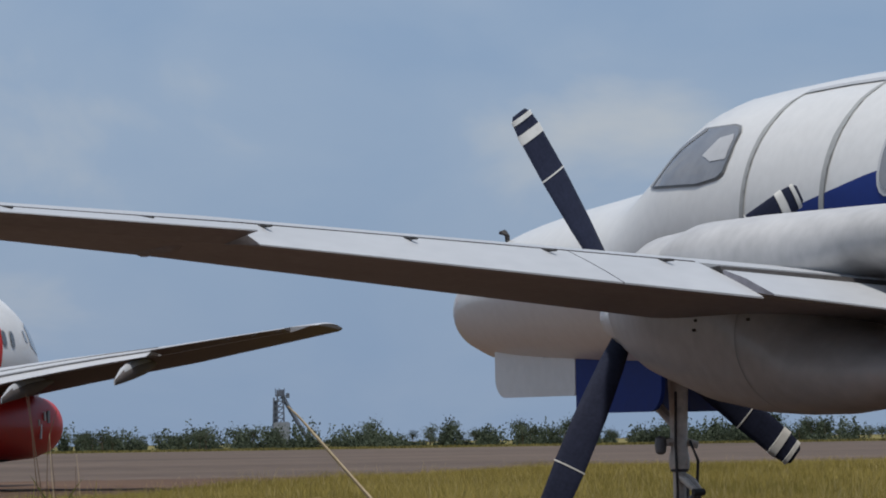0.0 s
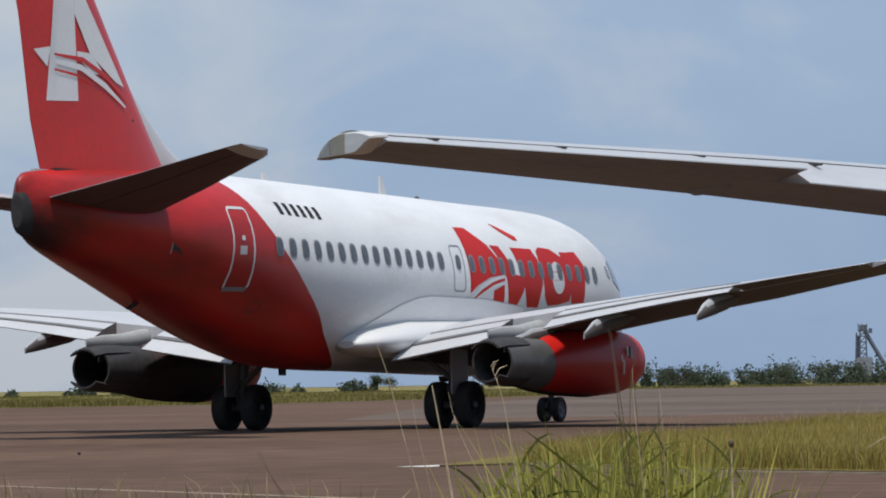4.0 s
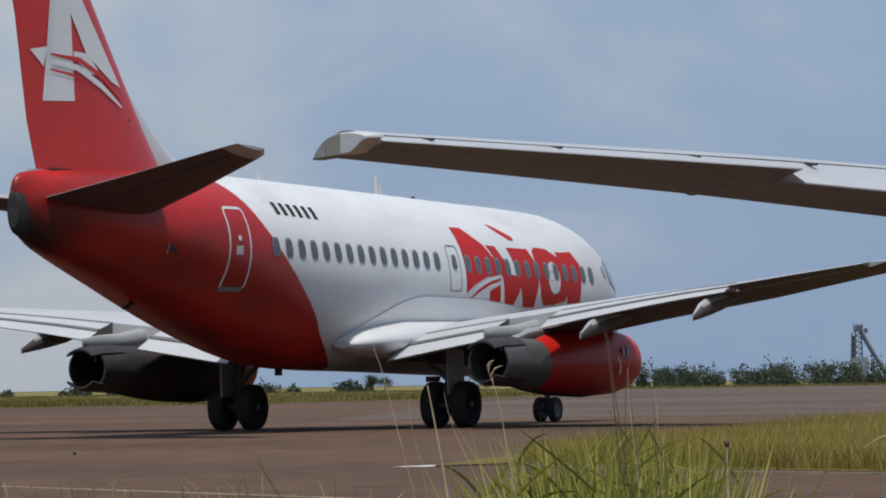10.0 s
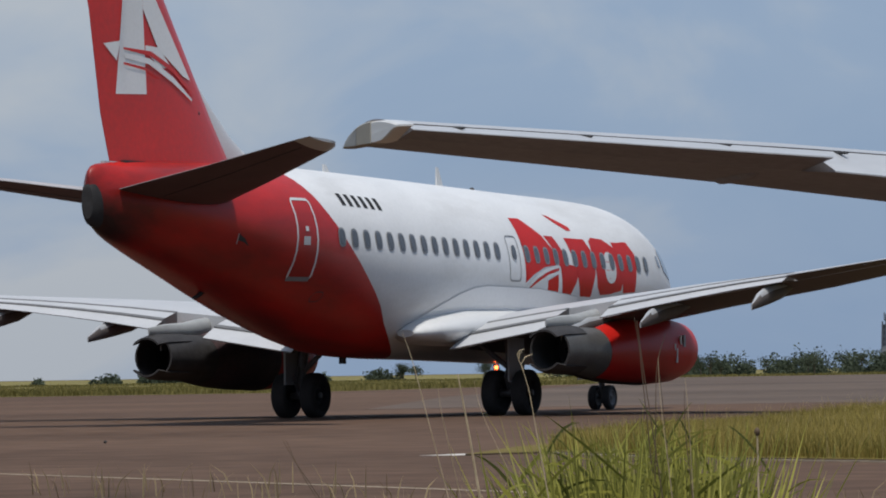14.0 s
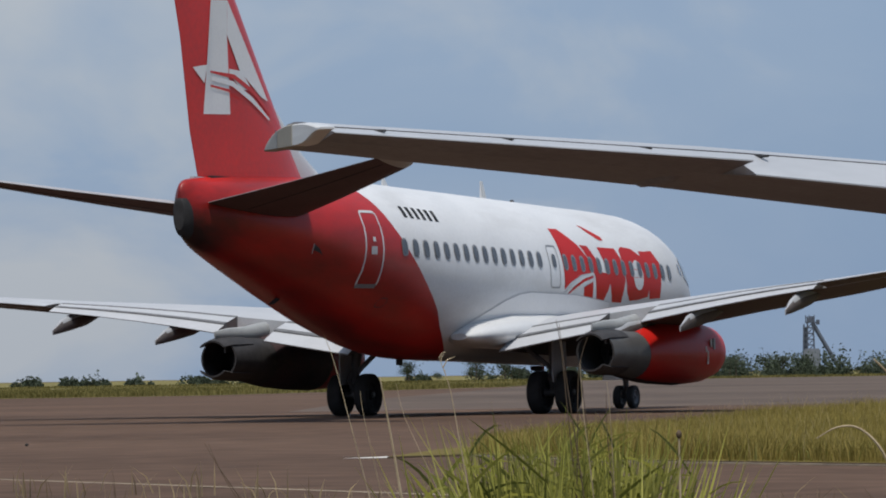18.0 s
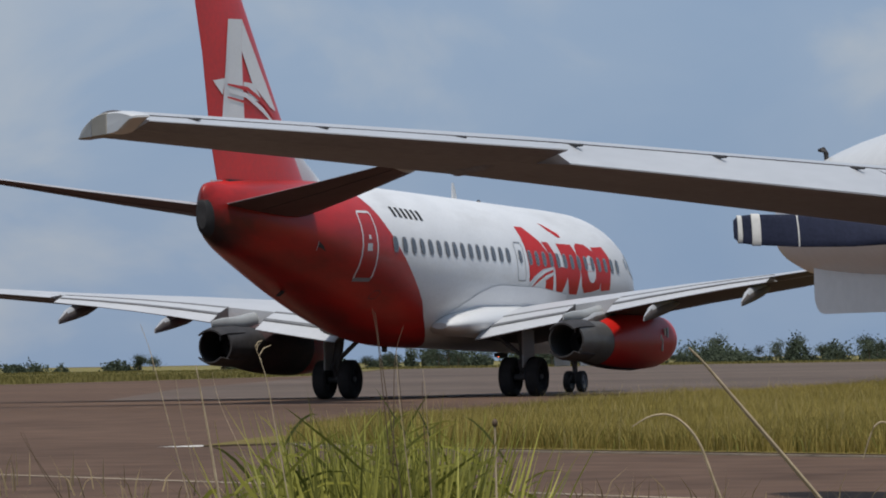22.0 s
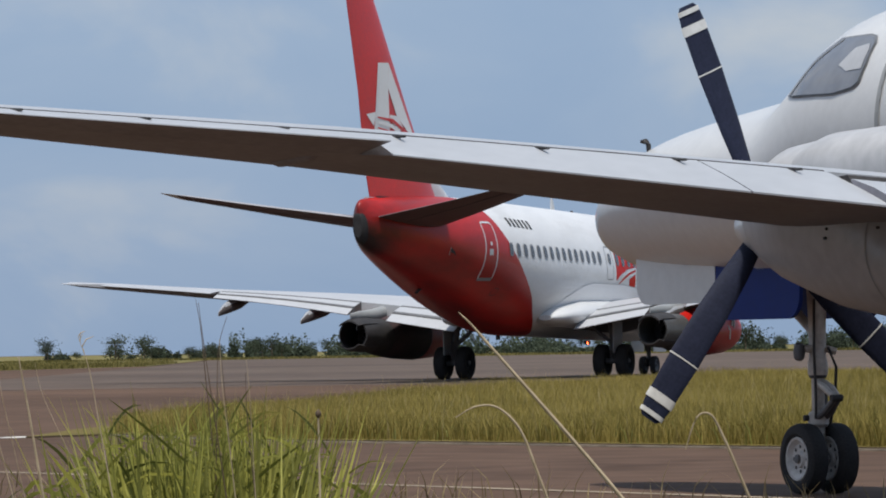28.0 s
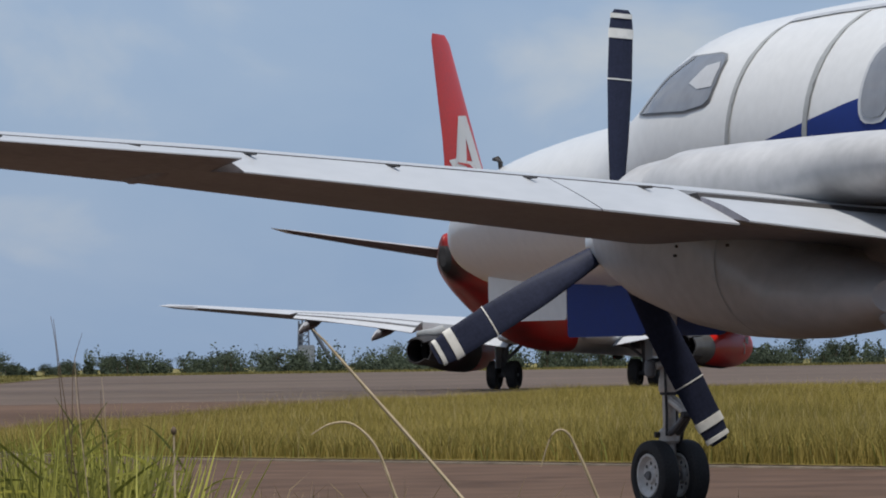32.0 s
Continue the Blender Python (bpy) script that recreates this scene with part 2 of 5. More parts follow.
m_grass = material("yellow_green_grass", (0.19, 0.155, 0.035), 0.75, 0, 0.25, 0.25, 3, other=(0.325, 0.255, 0.078), island=True)
m_seed = material("pale_seed_stem", (0.27, 0.21, 0.075), 0.8, 0, 0.25, 0.4, 3, other=(0.40, 0.32, 0.15), island=True)
m_tuft = material("green_tuft", (0.11, 0.125, 0.022), 0.7, 0, 0.3, 0.4, 3, other=(0.22, 0.22, 0.05), island=True)
m_far_grass = material("distant_grass", (0.126, 0.111, 0.033), 0.8, 0, 0.2, 0.05, 1, other=(0.200, 0.170, 0.063), island=True)
m_far_turf = material("distant_turf", (0.126, 0.111, 0.037), 0.9, 0, 0.25, 0.03, 0.4, other=(0.178, 0.152, 0.056))
m_green = material("green_grass_blade", (0.085, 0.105, 0.014), 0.6, 0, 0.35, 0.2, 3, other=(0.37, 0.345, 0.072), island=True)
m_dry = material("dry_verge_grass", (0.19, 0.14, 0.075), 0.8, 0, 0.3, 0.2, 3, other=(0.34, 0.27, 0.15), island=True)
m_stem = material("brown_grass_stem", (0.10, 0.065, 0.038), 0.8, 0, 0.25, 3, 30)
m_straw = material("dry_grass_stalk", (0.34, 0.26, 0.15), 0.8, 0, 0.25, 3, 40, other=(0.44, 0.35, 0.23))
m_leaf = material("dark_foliage", (0.040, 0.052, 0.034), 0.8, 0, 0.35, 0.1, 2, other=(0.080, 0.098, 0.066), island=True)
m_bark = material("bark", (0.12, 0.09, 0.06), 0.85, 0, 0.3, 3, 20)
m_line = material("worn_line_paint", (0.29, 0.235, 0.17), 0.75, 0, 0.35, 0.8, 9)
m_chalk = material("worn_white_paint", (0.52, 0.49, 0.45), 0.75, 0, 0.3, 2, 9)
m_kerb = material("worn_concrete_edge", (0.25, 0.20, 0.145), 0.9, 0, 0.45, 0.6, 5)
m_shed = material("weathered_shed_metal", (0.17, 0.19, 0.22), 0.7, 0, 0.2, 0.3, 2)
m_tower = material("tower_steel", (0.08, 0.095, 0.125), 0.8, 0, 0.2, 0.4, 2)

for m in (m_asphalt, m_runway, m_earth, m_turf, m_far_turf, m_line, m_chalk, m_blade, m_leaf, m_grass, m_far_grass, m_dry, m_under, m_wing_under, m_stab_under, m_beige, m_black, m_dark, m_tread, m_blue, m_red):
    m.node_tree.nodes["Principled BSDF"].inputs["Specular IOR Level"].default_value = 0.12


# ---- building helpers ----
def part(name, bm, mat, parent=None, label="", smooth=True, under=None):
    """Link a bmesh as one mesh object, under a thing or a part."""
    me = bpy.data.meshes.new(name)
    bmesh.ops.recalc_face_normals(bm, faces=bm.faces)
    if smooth:
        for f in bm.faces:
            f.smooth = True
        for e in bm.edges:
            if len(e.link_faces) == 2 and e.calc_face_angle(0) > 0.6:
                e.smooth = False
    # faces turned down or along X take the darker shade colour
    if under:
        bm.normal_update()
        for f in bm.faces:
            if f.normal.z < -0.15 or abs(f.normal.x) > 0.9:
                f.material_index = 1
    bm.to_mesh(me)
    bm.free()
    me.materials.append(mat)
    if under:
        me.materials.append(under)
    ob = new(name, me)
    if parent:
        ob.parent = parent
    if label:
        tagged(ob, label)
    return ob


def loft(rings, closed=True, caps=(True, True), bm=None):
    bm = bm or bmesh.new()
    vs = [[bm.verts.new(p) for p in r] for r in rings]
    n = len(rings[0])
    for a, b in zip(vs, vs[1:]):
        for i in range(n if closed else n - 1):
            j = (i + 1) % n
            bm.faces.new((a[i], a[j], b[j], b[i]))
    if caps[0]:
        bm.faces.new(vs[0][::-1])
    if caps[1]:
        bm.faces.new(vs[-1])
    return bm


def ring(y, top, bottom, half, n=40, x=0.0, power=2.0):
    """A closed ring across the Y axis: an egg of the given top, bottom and half width."""
    zc, h = (top + bottom) / 2, (top - bottom) / 2
    out = []
    for i in range(n):
        a = 2 * math.pi * i / n
        c, s = math.cos(a), math.sin(a)
        out.append((x + half * math.copysign(abs(c) ** (2 / power), c), y, zc + h * math.copysign(abs(s) ** (2 / power), s)))
    return out


def box(lo, hi, bm=None, bevel=0.0):
    own = bmesh.new()
    c = [(a + b) / 2 for a, b in zip(lo, hi)]
    s = [b - a for a, b in zip(lo, hi)]
    bmesh.ops.create_cube(own, size=1, matrix=Matrix.Translation(c) @ Matrix.Diagonal((*s, 1)))
    if bevel:
        bmesh.ops.bevel(own, geom=own.edges[:], offset=bevel, segments=2, affect="EDGES")
    return merge(bm, own)


def merge(bm, own):
    if bm is None:
        return own
    me = bpy.data.meshes.new("scratch")
    own.to_mesh(me)
    own.free()
    bm.from_mesh(me)
    bpy.data.meshes.remove(me)
    return bm


def tube(points, radii, n=10, bm=None):
    """A round bar along points with a radius at each."""
    rings = []
    pts = [Vector(p) for p in points]
    for i, p in enumerate(pts):
        d = (pts[min(i + 1, len(pts) - 1)] - pts[max(i - 1, 0)]).normalized()
        side = d.cross(Vector((0, 0, 1)) if abs(d.z) < 0.9 else Vector((1, 0, 0))).normalized()
        up = side.cross(d)
        r = radii[i] if isinstance(radii, (list, tuple)) else radii
        rings.append([p + (side * math.cos(a) + up * math.sin(a)) * r for a in (2 * math.pi * k / n for k in range(n))])
    return loft(rings, bm=bm)


def lathe(profile, axis="Y", n=36, centre=(0, 0, 0), bm=None, caps=(True, True)):
    """Rings of (along, radius) round an axis."""
    rings = []
    for s, r in profile:
        pts = []
        for k in range(n):
            a = 2 * math.pi * k / n
            c, d = r * math.cos(a), r * math.sin(a)
            pts.append(Vector(centre) + Vector({"Y": (c, s, d), "X": (s, c, d), "Z": (c, d, s)}[axis]))
        rings.append(pts)
    return loft(rings, bm=bm, caps=caps)


def foil(le, chord, thick, z, x, twist=0.0, n=13, start=0.0, end=1.0, droop=0.0, camber=0.02):
    """A wing section at X = x, nose at Y = le, from start to end of the chord, as a closed ring (upper side first)."""
    def half(s):
        return 5 * thick * (0.2969 * math.sqrt(s) - 0.126 * s - 0.3516 * s * s + 0.2843 * s ** 3 - 0.1015 * s ** 4) + 0.0008
    ss = [start + (end - start) * (1 - math.cos(math.pi * i / (n - 1))) / 2 for i in range(n)]
    upper = [(s, camber * 4 * s * (1 - s) + half(s)) for s in ss]
    lower = [(s, camber * 4 * s * (1 - s) - half(s)) for s in ss]
    out = []
    for s, h in upper[::-1] + lower:
        a, b = s * chord, h * chord
        if droop:
            a0 = start * chord
            a, b = a0 + (a - a0) * math.cos(droop) + b * math.sin(droop), -(a - a0) * math.sin(droop) + b * math.cos(droop)
        out.append((x, le - a * math.cos(twist) - b * math.sin(twist) * 0, z - a * math.sin(twist) + b))
    return out


# ---- ground ----
def sheet(name, outline, z, mat, label, category, kind="structure"):
    bm = bmesh.new()
    bm.faces.new([bm.verts.new((x, y, z)) for x, y in outline])
    bmesh.ops.triangulate(bm, faces=bm.faces[:])
    return tagged(part(name, bm, mat, smooth=False), label, category, kind=kind)


def slab(name, outline, z0, z1, mat, label, category, side=None):
    bm = bmesh.new()
    lo = [bm.verts.new((x, y, z0)) for x, y in outline]
    hi = [bm.verts.new((x, y, z1)) for x, y in outline]
    bm.faces.new(hi)
    for i in range(len(lo)):
        j = (i + 1) % len(lo)
        bm.faces.new((lo[i], lo[j], hi[j], hi[i])).material_index = int(side is not None)
    ob = tagged(part(name, bm, mat, smooth=False), label, category, kind="structure")
    if side:
        ob.data.materials.append(side)
    return ob


ISLAND = [(-4.95, 52.2), (-4.0, 53.2), (-2.1, 48.6), (0.3, 45.3), (4.9, 38.6), (16.7, 20.3), (44, -20), (260, -20), (260, 420),
          (62, 270), (19, 157), (5.2, 115), (1.2, 92), (-1.6, 75), (-3.6, 65), (-4.75, 57)]
GRASS = [(-4.1, 53.3), (-3.7, 53.0)] + ISLAND[2:-3] + [(-1.3, 75), (-3.1, 65), (-4.1, 57)]
sheet("ground", [(4500 * math.cos(a), 4500 * math.sin(a)) for a in (2 * math.pi * k / 64 for k in range(64))], -0.03, m_earth,
      "grassy earth reaching flat to the horizon", "ground")
slab("taxiway", [(-140, 246), (-34, 252), (-22, 330), (-30, 556), (500, 556), (500, -80), (60, -80), (-4, 20), (-12, 34), (-34, 71), (-140, 240)],
     -0.03, 0.0, m_asphalt, "worn reddish-brown asphalt of the taxiway", "taxiway")
slab("grass_island", ISLAND, 0.0, 0.022, m_turf, "raised grass island with a dark earth edge", "ground", m_soil)
slab("far_runway", [(-14.5, 124), (-18, 180), (-21.5, 330), (-29, 552), (480, 552), (480, 118)], 0.0, 0.004, m_runway, "grey-brown runway in the distance", "runway")


def stripe(points, width, z=0.005):
    bm = bmesh.new()
    for (x0, y0), (x1, y1) in zip(points, points[1:]):
        d = Vector((x1 - x0, y1 - y0))
        nrm = Vector((-d.y, d.x)).normalized() * width / 2
        bm.faces.new([bm.verts.new((x, y, z)) for x, y in ((x0 + nrm.x, y0 + nrm.y), (x1 + nrm.x, y1 + nrm.y), (x1 - nrm.x, y1 - nrm.y), (x0 - nrm.x, y0 - nrm.y))])
    return bm


tagged(part("edge_line", stripe([(-21, 64), (-5.7, 40.3), (1.2, 29.3), (8.3, 18)], 0.13), m_line, smooth=False),
       "worn yellowish edge line painted on the taxiway", "line", kind="structure")
tagged(part("paint_mark", stripe([(-5.32, 52.95), (-4.88, 52.72)], 0.9), m_chalk, smooth=False),
       "patch of worn white paint beside the grass island", "paint mark", kind="structure")
def low_kerb(points, width, height):
    """A low raised strip along points, with a sloped front."""
    rings = []
    for i, p in enumerate(points):
        a, b = points[max(i - 1, 0)], points[min(i + 1, len(points) - 1)]
        d = Vector((b[0] - a[0], b[1] - a[1])).normalized()
        n = Vector((d.y, -d.x))
        rings.append([(p[0] + n.x * o, p[1] + n.y * o, z) for o, z in ((0, -.01), (0, height), (-width * .7, height), (-width, 0), (-width, -.01))])
    return loft(rings)


EDGE = [(-4.15, 53.0), (-2.2, 48.2), (.2, 44.9), (4.8, 38.2), (16.6, 19.9)]
tagged(part("island_kerb", low_kerb([(x + (u - x) * k / 12, y + (v - y) * k / 12) for (x, y), (u, v) in zip(EDGE, EDGE[1:]) for k in range(12)] + [EDGE[-1]], .14, .017), m_kerb, smooth=False),
       "pale worn edge strip along the grass island", "edge strip", kind="structure")


# ---- distant things ----
def blades(name, spots, mat, label, category, height, width, lean=0.25, seed=1):
    """Many upright grass blades, each a bent, tapered strip, as one object."""
    rng = np.random.default_rng(seed)
    n = len(spots)
    xy = np.array(spots)
    a = rng.uniform(0, 2 * np.pi, n)
    turn = rng.normal(0, 0.7, n)
    h = height * rng.uniform(0.55, 1.15, n) * (0.92 + 0.2 * np.sin(xy[:, 0] * 0.9 + 1.3 * np.sin(xy[:, 1] * 0.31)) * np.sin(xy[:, 1] * 0.23 + xy[:, 0] * 0.37))
    w = width * rng.uniform(0.6, 1.3, n)
    bend = lean * h * rng.uniform(0.2, 1.6, n)
    side = np.stack([np.cos(turn), np.sin(turn)], 1)
    away = np.stack([np.cos(a), np.sin(a)], 1)
    verts = np.zeros((n, 5, 3))
    for k, (s, b, ww) in enumerate(((0, 0, 1), (0, 0, -1), (0.55, 0.3, 0.8), (0.55, 0.3, -0.8), (1, 1, 0))):
        verts[:, k, :2] = xy[:, :2] + side * (w * ww / 2)[:, None] + away * (bend * b)[:, None]
        verts[:, k, 2] = xy[:, 2] + h * s - bend * b * 0.2
    base = (np.arange(n) * 5)[:, None]
    faces = np.concatenate([base + np.array([[0, 1, 3]]), base + np.array([[0, 3, 2]]), base + np.array([[2, 3, 4]])])
    me = bpy.data.meshes.new(name)
    me.from_pydata(verts.reshape(-1, 3).tolist(), [], faces.tolist())
    me.materials.append(mat)
    return tagged(new(name, me), label, category, kind="stuff")


def inside(x, y, outline):
    hit = False
    for (x0, y0), (x1, y1) in zip(outline, outline[1:] + outline[:1]):
        if (y0 > y) != (y1 > y) and x < (x1 - x0) * (y - y0) / (y1 - y0) + x0:
            hit = not hit
    return hit


def scatter(count, az0, az1, d0, d1, outline=None, seed=1, power=1.0, z=0.0):
    rng = random.Random(seed)
    out = []
    while len(out) < count:
        a, d = radians(rng.uniform(az0, az1)), d0 + (d1 - d0) * rng.random() ** power
        x, y = d * math.sin(a), d * math.cos(a)
        if outline is None or inside(x, y, outline):
            out.append((x, y, z))
    return out


blades("island_grass", scatter(240000, -8, 9, 34, 124, GRASS, 3, 1.7, 0.03), m_grass, "dense yellow-green grass on the island", "grass", 0.34, 0.009, 0.4, seed=3)
blades("island_stems", scatter(5200, -8, 9, 36, 118, GRASS, 13, 1.6, 0.02), m_seed, "tall pale seed stems above the island grass", "grass", 0.50, 0.006, 0.3, seed=13)
blades("island_tufts", scatter(9000, -8, 9, 36, 75, GRASS, 14, 1.3, 0.02), m_tuft, "greener tufts among the island grass", "grass", 0.30, 0.012, 0.5, seed=14)
slab("far_field", [(-140, 246.5), (-34, 252.5), (-22.4, 330), (-30.4, 556.5), (-260, 556.5)], -0.02, 0.02, m_far_turf, "pale yellow-green field beyond the asphalt", "ground")
slab("far_verge", [(-260, 556.6), (500, 556.6), (1200, 2600), (-1200, 2600)], -0.02, 0.02, m_far_turf, "strip of pale grass before the trees", "ground")
blades("far_left_grass", scatter(26000, -13, -3, 247, 420, [(-200, 246.5), (-34, 253), (-22.6, 330), (-30.4, 556), (-200, 556)], 5, 1.4, 0.015), m_far_grass,
       "pale yellow-green grass beyond the asphalt", "grass", 0.34, 0.10, seed=5)
blades("far_edge_grass", scatter(16000, -13, 10, 557, 600, None, 6, 1.0, 0.015), m_far_grass, "pale grass tufts before the trees", "grass", 0.32, 0.16, seed=6)


def tree(seed, height):
    """A small windswept tree: trunk with limbs and a crown of leaf clumps."""
    rng = random.Random(seed)
    base = new("tree")
    bm = tube([(0, 0, -0.1), (rng.uniform(-.1, .1), 0, height * 0.35), (rng.uniform(-.25, .25), rng.uniform(-.2, .2), height * 0.75)],
              [height * 0.035, height * 0.026, height * 0.012], 7)
    tips = []
    for k in range(6):
        a, z = rng.uniform(0, 6.28), height * rng.uniform(0.3, 0.65)
        r = height * rng.uniform(0.18, 0.42)
        r *= 0.75
        tip = (r * math.cos(a), r * math.sin(a), z + height * rng.uniform(0.12, 0.4))
        tips.append(tip)
        tube([(0, 0, z), (tip[0] * .5, tip[1] * .5, z + (tip[2] - z) * .65), tip], [height * .015, height * .01, height * .005], 5, bm)
    part("trunk", bm, m_bark, base)
    tips += [(rng.uniform(-.2, .2), 0, height * .85), (0, 0, height * 0.6)]
    verts, faces = [], []
    for tx, ty, tz in tips:
        size = height * rng.uniform(0.10, 0.22)
        for _ in range(110):
            p = Vector((tx, ty, tz)) + Vector((rng.gauss(0, size), rng.gauss(0, size), rng.gauss(0, size * 0.6)))
            p.z = max(p.z, 0.05)
            u = Vector((rng.uniform(-1, 1), rng.uniform(-1, 1), rng.uniform(-1, 1))).normalized()
            v = u.orthogonal().normalized()
            s = height * rng.uniform(0.02, 0.05)
            i = len(verts)
            verts += [p - u * s, p + v * s * .6, p + u * s, p - v * s * .6]
            faces.append((i, i + 1, i + 2, i + 3))
    me = bpy.data.meshes.new("crown")
    me.from_pydata([tuple(v) for v in verts], [], faces)
    me.materials.append(m_leaf)
    crown = new("crown", me)
    crown.parent = base
    return tagged(base, "small dark green tree with an open ragged crown", "tree", "trees along the horizon")


kinds = [tree(11 + k, h) for k, h in enumerate((2.3, 2.7, 3.1, 1.9, 2.5, 1.7))]
rng = random.Random(21)
spots = []
for k in range(90):
    az = radians(rng.uniform(-3.4, 9.5))
    d = rng.uniform(610, 720)
    spots.append((d * math.sin(az), d * math.cos(az)))
for k in range(16):
    az = radians(rng.uniform(-6.5, -2.2))
    d = rng.uniform(600, 660)
    spots.append((d * math.sin(az), d * math.cos(az)))
for k, (x, y) in enumerate(spots):
    m = pose(x, y, -0.03, 0, 0, rng.uniform(0, 360))
    if k < len(kinds):
        kinds[k].matrix_basis = m
    else:
        s = rng.uniform(0.75, 1.25)
        c = copy_thing(kinds[k % len(kinds)], m)
        c.scale = (s, s, s * rng.uniform(0.8, 1.1))


def thicket(name, az0, az1, d0, d1, domes, low, high, leaves, seed, label, slim=1.0):
    """Rounded bushes side by side, each a heap of small leaf clumps, as one object."""
    rng = np.random.default_rng(seed)
    heart = rng.uniform(az0, az1, max(domes // 6, 4))
    az = np.radians(np.clip(rng.choice(heart, domes) + rng.normal(0, 0.085, domes), az0, az1))
    d = rng.uniform(d0, d1, domes)
    tall = low + (high - low) * rng.random(domes) ** 1.8
    wide = tall * rng.uniform(0.55, 1.0, domes) * slim
    k = np.repeat(np.arange(domes), leaves)
    n = len(k)
    u = rng.normal(0, 1, (n, 3))
    u /= np.linalg.norm(u, axis=1)[:, None]
    u[:, 2] = np.abs(u[:, 2])
    r = rng.uniform(0.35, 1.06, n) ** 0.6
    bumpy = 1 + 0.22 * np.sin(u[:, 0] * 7 + k) * np.sin(u[:, 2] * 6 + k * 2)
    c = np.stack([d[k] * np.sin(az[k]) + u[:, 0] * r * wide[k] * bumpy, d[k] * np.cos(az[k]) + u[:, 1] * r * wide[k], u[:, 2] * r * tall[k] * bumpy], 1)
    a = rng.normal(0, 1, (n, 3))
    a /= np.linalg.norm(a, axis=1)[:, None]
    b = np.cross(a, rng.normal(0, 1, (n, 3)))
    b /= np.linalg.norm(b, axis=1)[:, None]
    s = rng.uniform(0.10, 0.28, n)[:, None]
    quads = np.stack([c - a * s, c + b * s * .6, c + a * s, c - b * s * .6], 1)
    quads[:, :, 2] = np.maximum(quads[:, :, 2], -0.03)
    me = bpy.data.meshes.new(name)
    me.from_pydata(quads.reshape(-1, 3).tolist(), [], np.arange(n * 4).reshape(-1, 4).tolist())
    me.materials.append(m_leaf)
    return tagged(new(name, me), label, "bushes", kind="stuff")


thicket("bushes", -2.75, 9.8, 622, 690, 250, 1.1, 3.5, 240, 31, "dense dark green bushes along the far edge")
thicket("slim_bushes", -2.8, 9.8, 616, 680, 120, 2.3, 4.5, 150, 34, "slim upright bushes standing above the scrub", 0.34)
thicket("low_bushes", -3.9, 9.8, 612, 640, 170, 0.6, 1.3, 110, 33, "low green scrub before the far bushes")
thicket("left_bushes", -13, -3.4, 640, 720, 120, 0.6, 2.0, 160, 32, "sparse low scrub along the far edge")


def mine_tower():
    base = new("headframe_tower")
    base.matrix_basis = pose(-2.0, 1800, -0.03, 0, 0, 0)
    base.scale = (1, 1, .95)
    for x0, x1, top in ((-2.6, -1.9, 19.8), (-.7, -.5, 23.0), (2.2, 1.7, 23.0)):
        for y in (-1.6, 1.6):
            part("leg", tube([(x0, y, 0), (x1, y, top)], .36, 6), m_tower, base)
    for k in range(9):
        z = 1.5 + 2.4 * k
        for y in (-1.6, 1.6):
            part("beam", box((-2.3 if z < 19 else -.6, y - .2, z - .22), (2.0, y + .2, z + .22)), m_tower, base)
            part("brace", tube([(-.6, y, z), (1.9, y, min(z + 2.4, 22.6))], .2, 5), m_tower, base)
    part("skip_shaft", box((-2.3, -1.3, .2), (-.8, 1.3, 18.6), bevel=.1), m_tower, base)
    part("sheave_deck", box((-1.4, -2.0, 20.3), (2.4, 2.0, 20.9), bevel=.08), m_tower, base)
    part("sheave_wheel", lathe([(-.2, 1.0), (-.2, 1.25), (.2, 1.25), (.2, 1.0)], "Y", 16, (.9, 0, 21.9)), m_tower, base)
    part("side_cabin", box((2.9, -1.0, 19.6), (4.3, 1.0, 21.6), bevel=.1), m_tower, base)
    part("bracket", box((1.6, -.4, 20.3), (3.0, .4, 20.7)), m_tower, base)
    part("winding_house", box((-2.2, -4.2, 0), (4.4, -2.2, 9.6), bevel=.5), m_shed, base, "pale grey cladding")
    part("raking_leg", tube([(1.4, 0, 20.4), (12.4, 0, 0)], .85, 8), m_tower, base)
    for x in (-1.2, .2, 2.2):
        part("mast", tube([(x, 0, 20.8), (x, 0, 23.6)], .2, 5), m_tower, base)
    tagged(base, "distant grey steel headframe tower with a raking leg", "tower")


mine_tower()


# ---- red and white airliner ----
HULL = [(15.0, 2.5, 2.4, .05), (14.7, 2.85, 2.05, .42), (14.2, 3.15, 1.8, .75), (13.4, 3.55, 1.55, 1.1), (12.6, 4.15, 1.38, 1.4),
        (11.9, 4.6, 1.26, 1.6), (10.9, 4.9, 1.16, 1.76), (9.5, 5.06, 1.1, 1.87), (5, 5.17, 1.16, 1.88), (0, 5.28, 1.27, 1.88),
        (-3, 5.34, 1.33, 1.88), (-4.5, 5.37, 1.45, 1.86), (-6.5, 5.40, 1.85, 1.78), (-8.5, 5.40, 2.37, 1.6), (-10.5, 5.36, 2.92, 1.3),
        (-12.5, 5.29, 3.43, .84), (-13.6, 5.23, 3.72, .46), (-14.1, 5.17, 3.95, .25), (-14.27, 5.08, 4.15, .14), (-14.34, 4.95, 4.35, .05)]


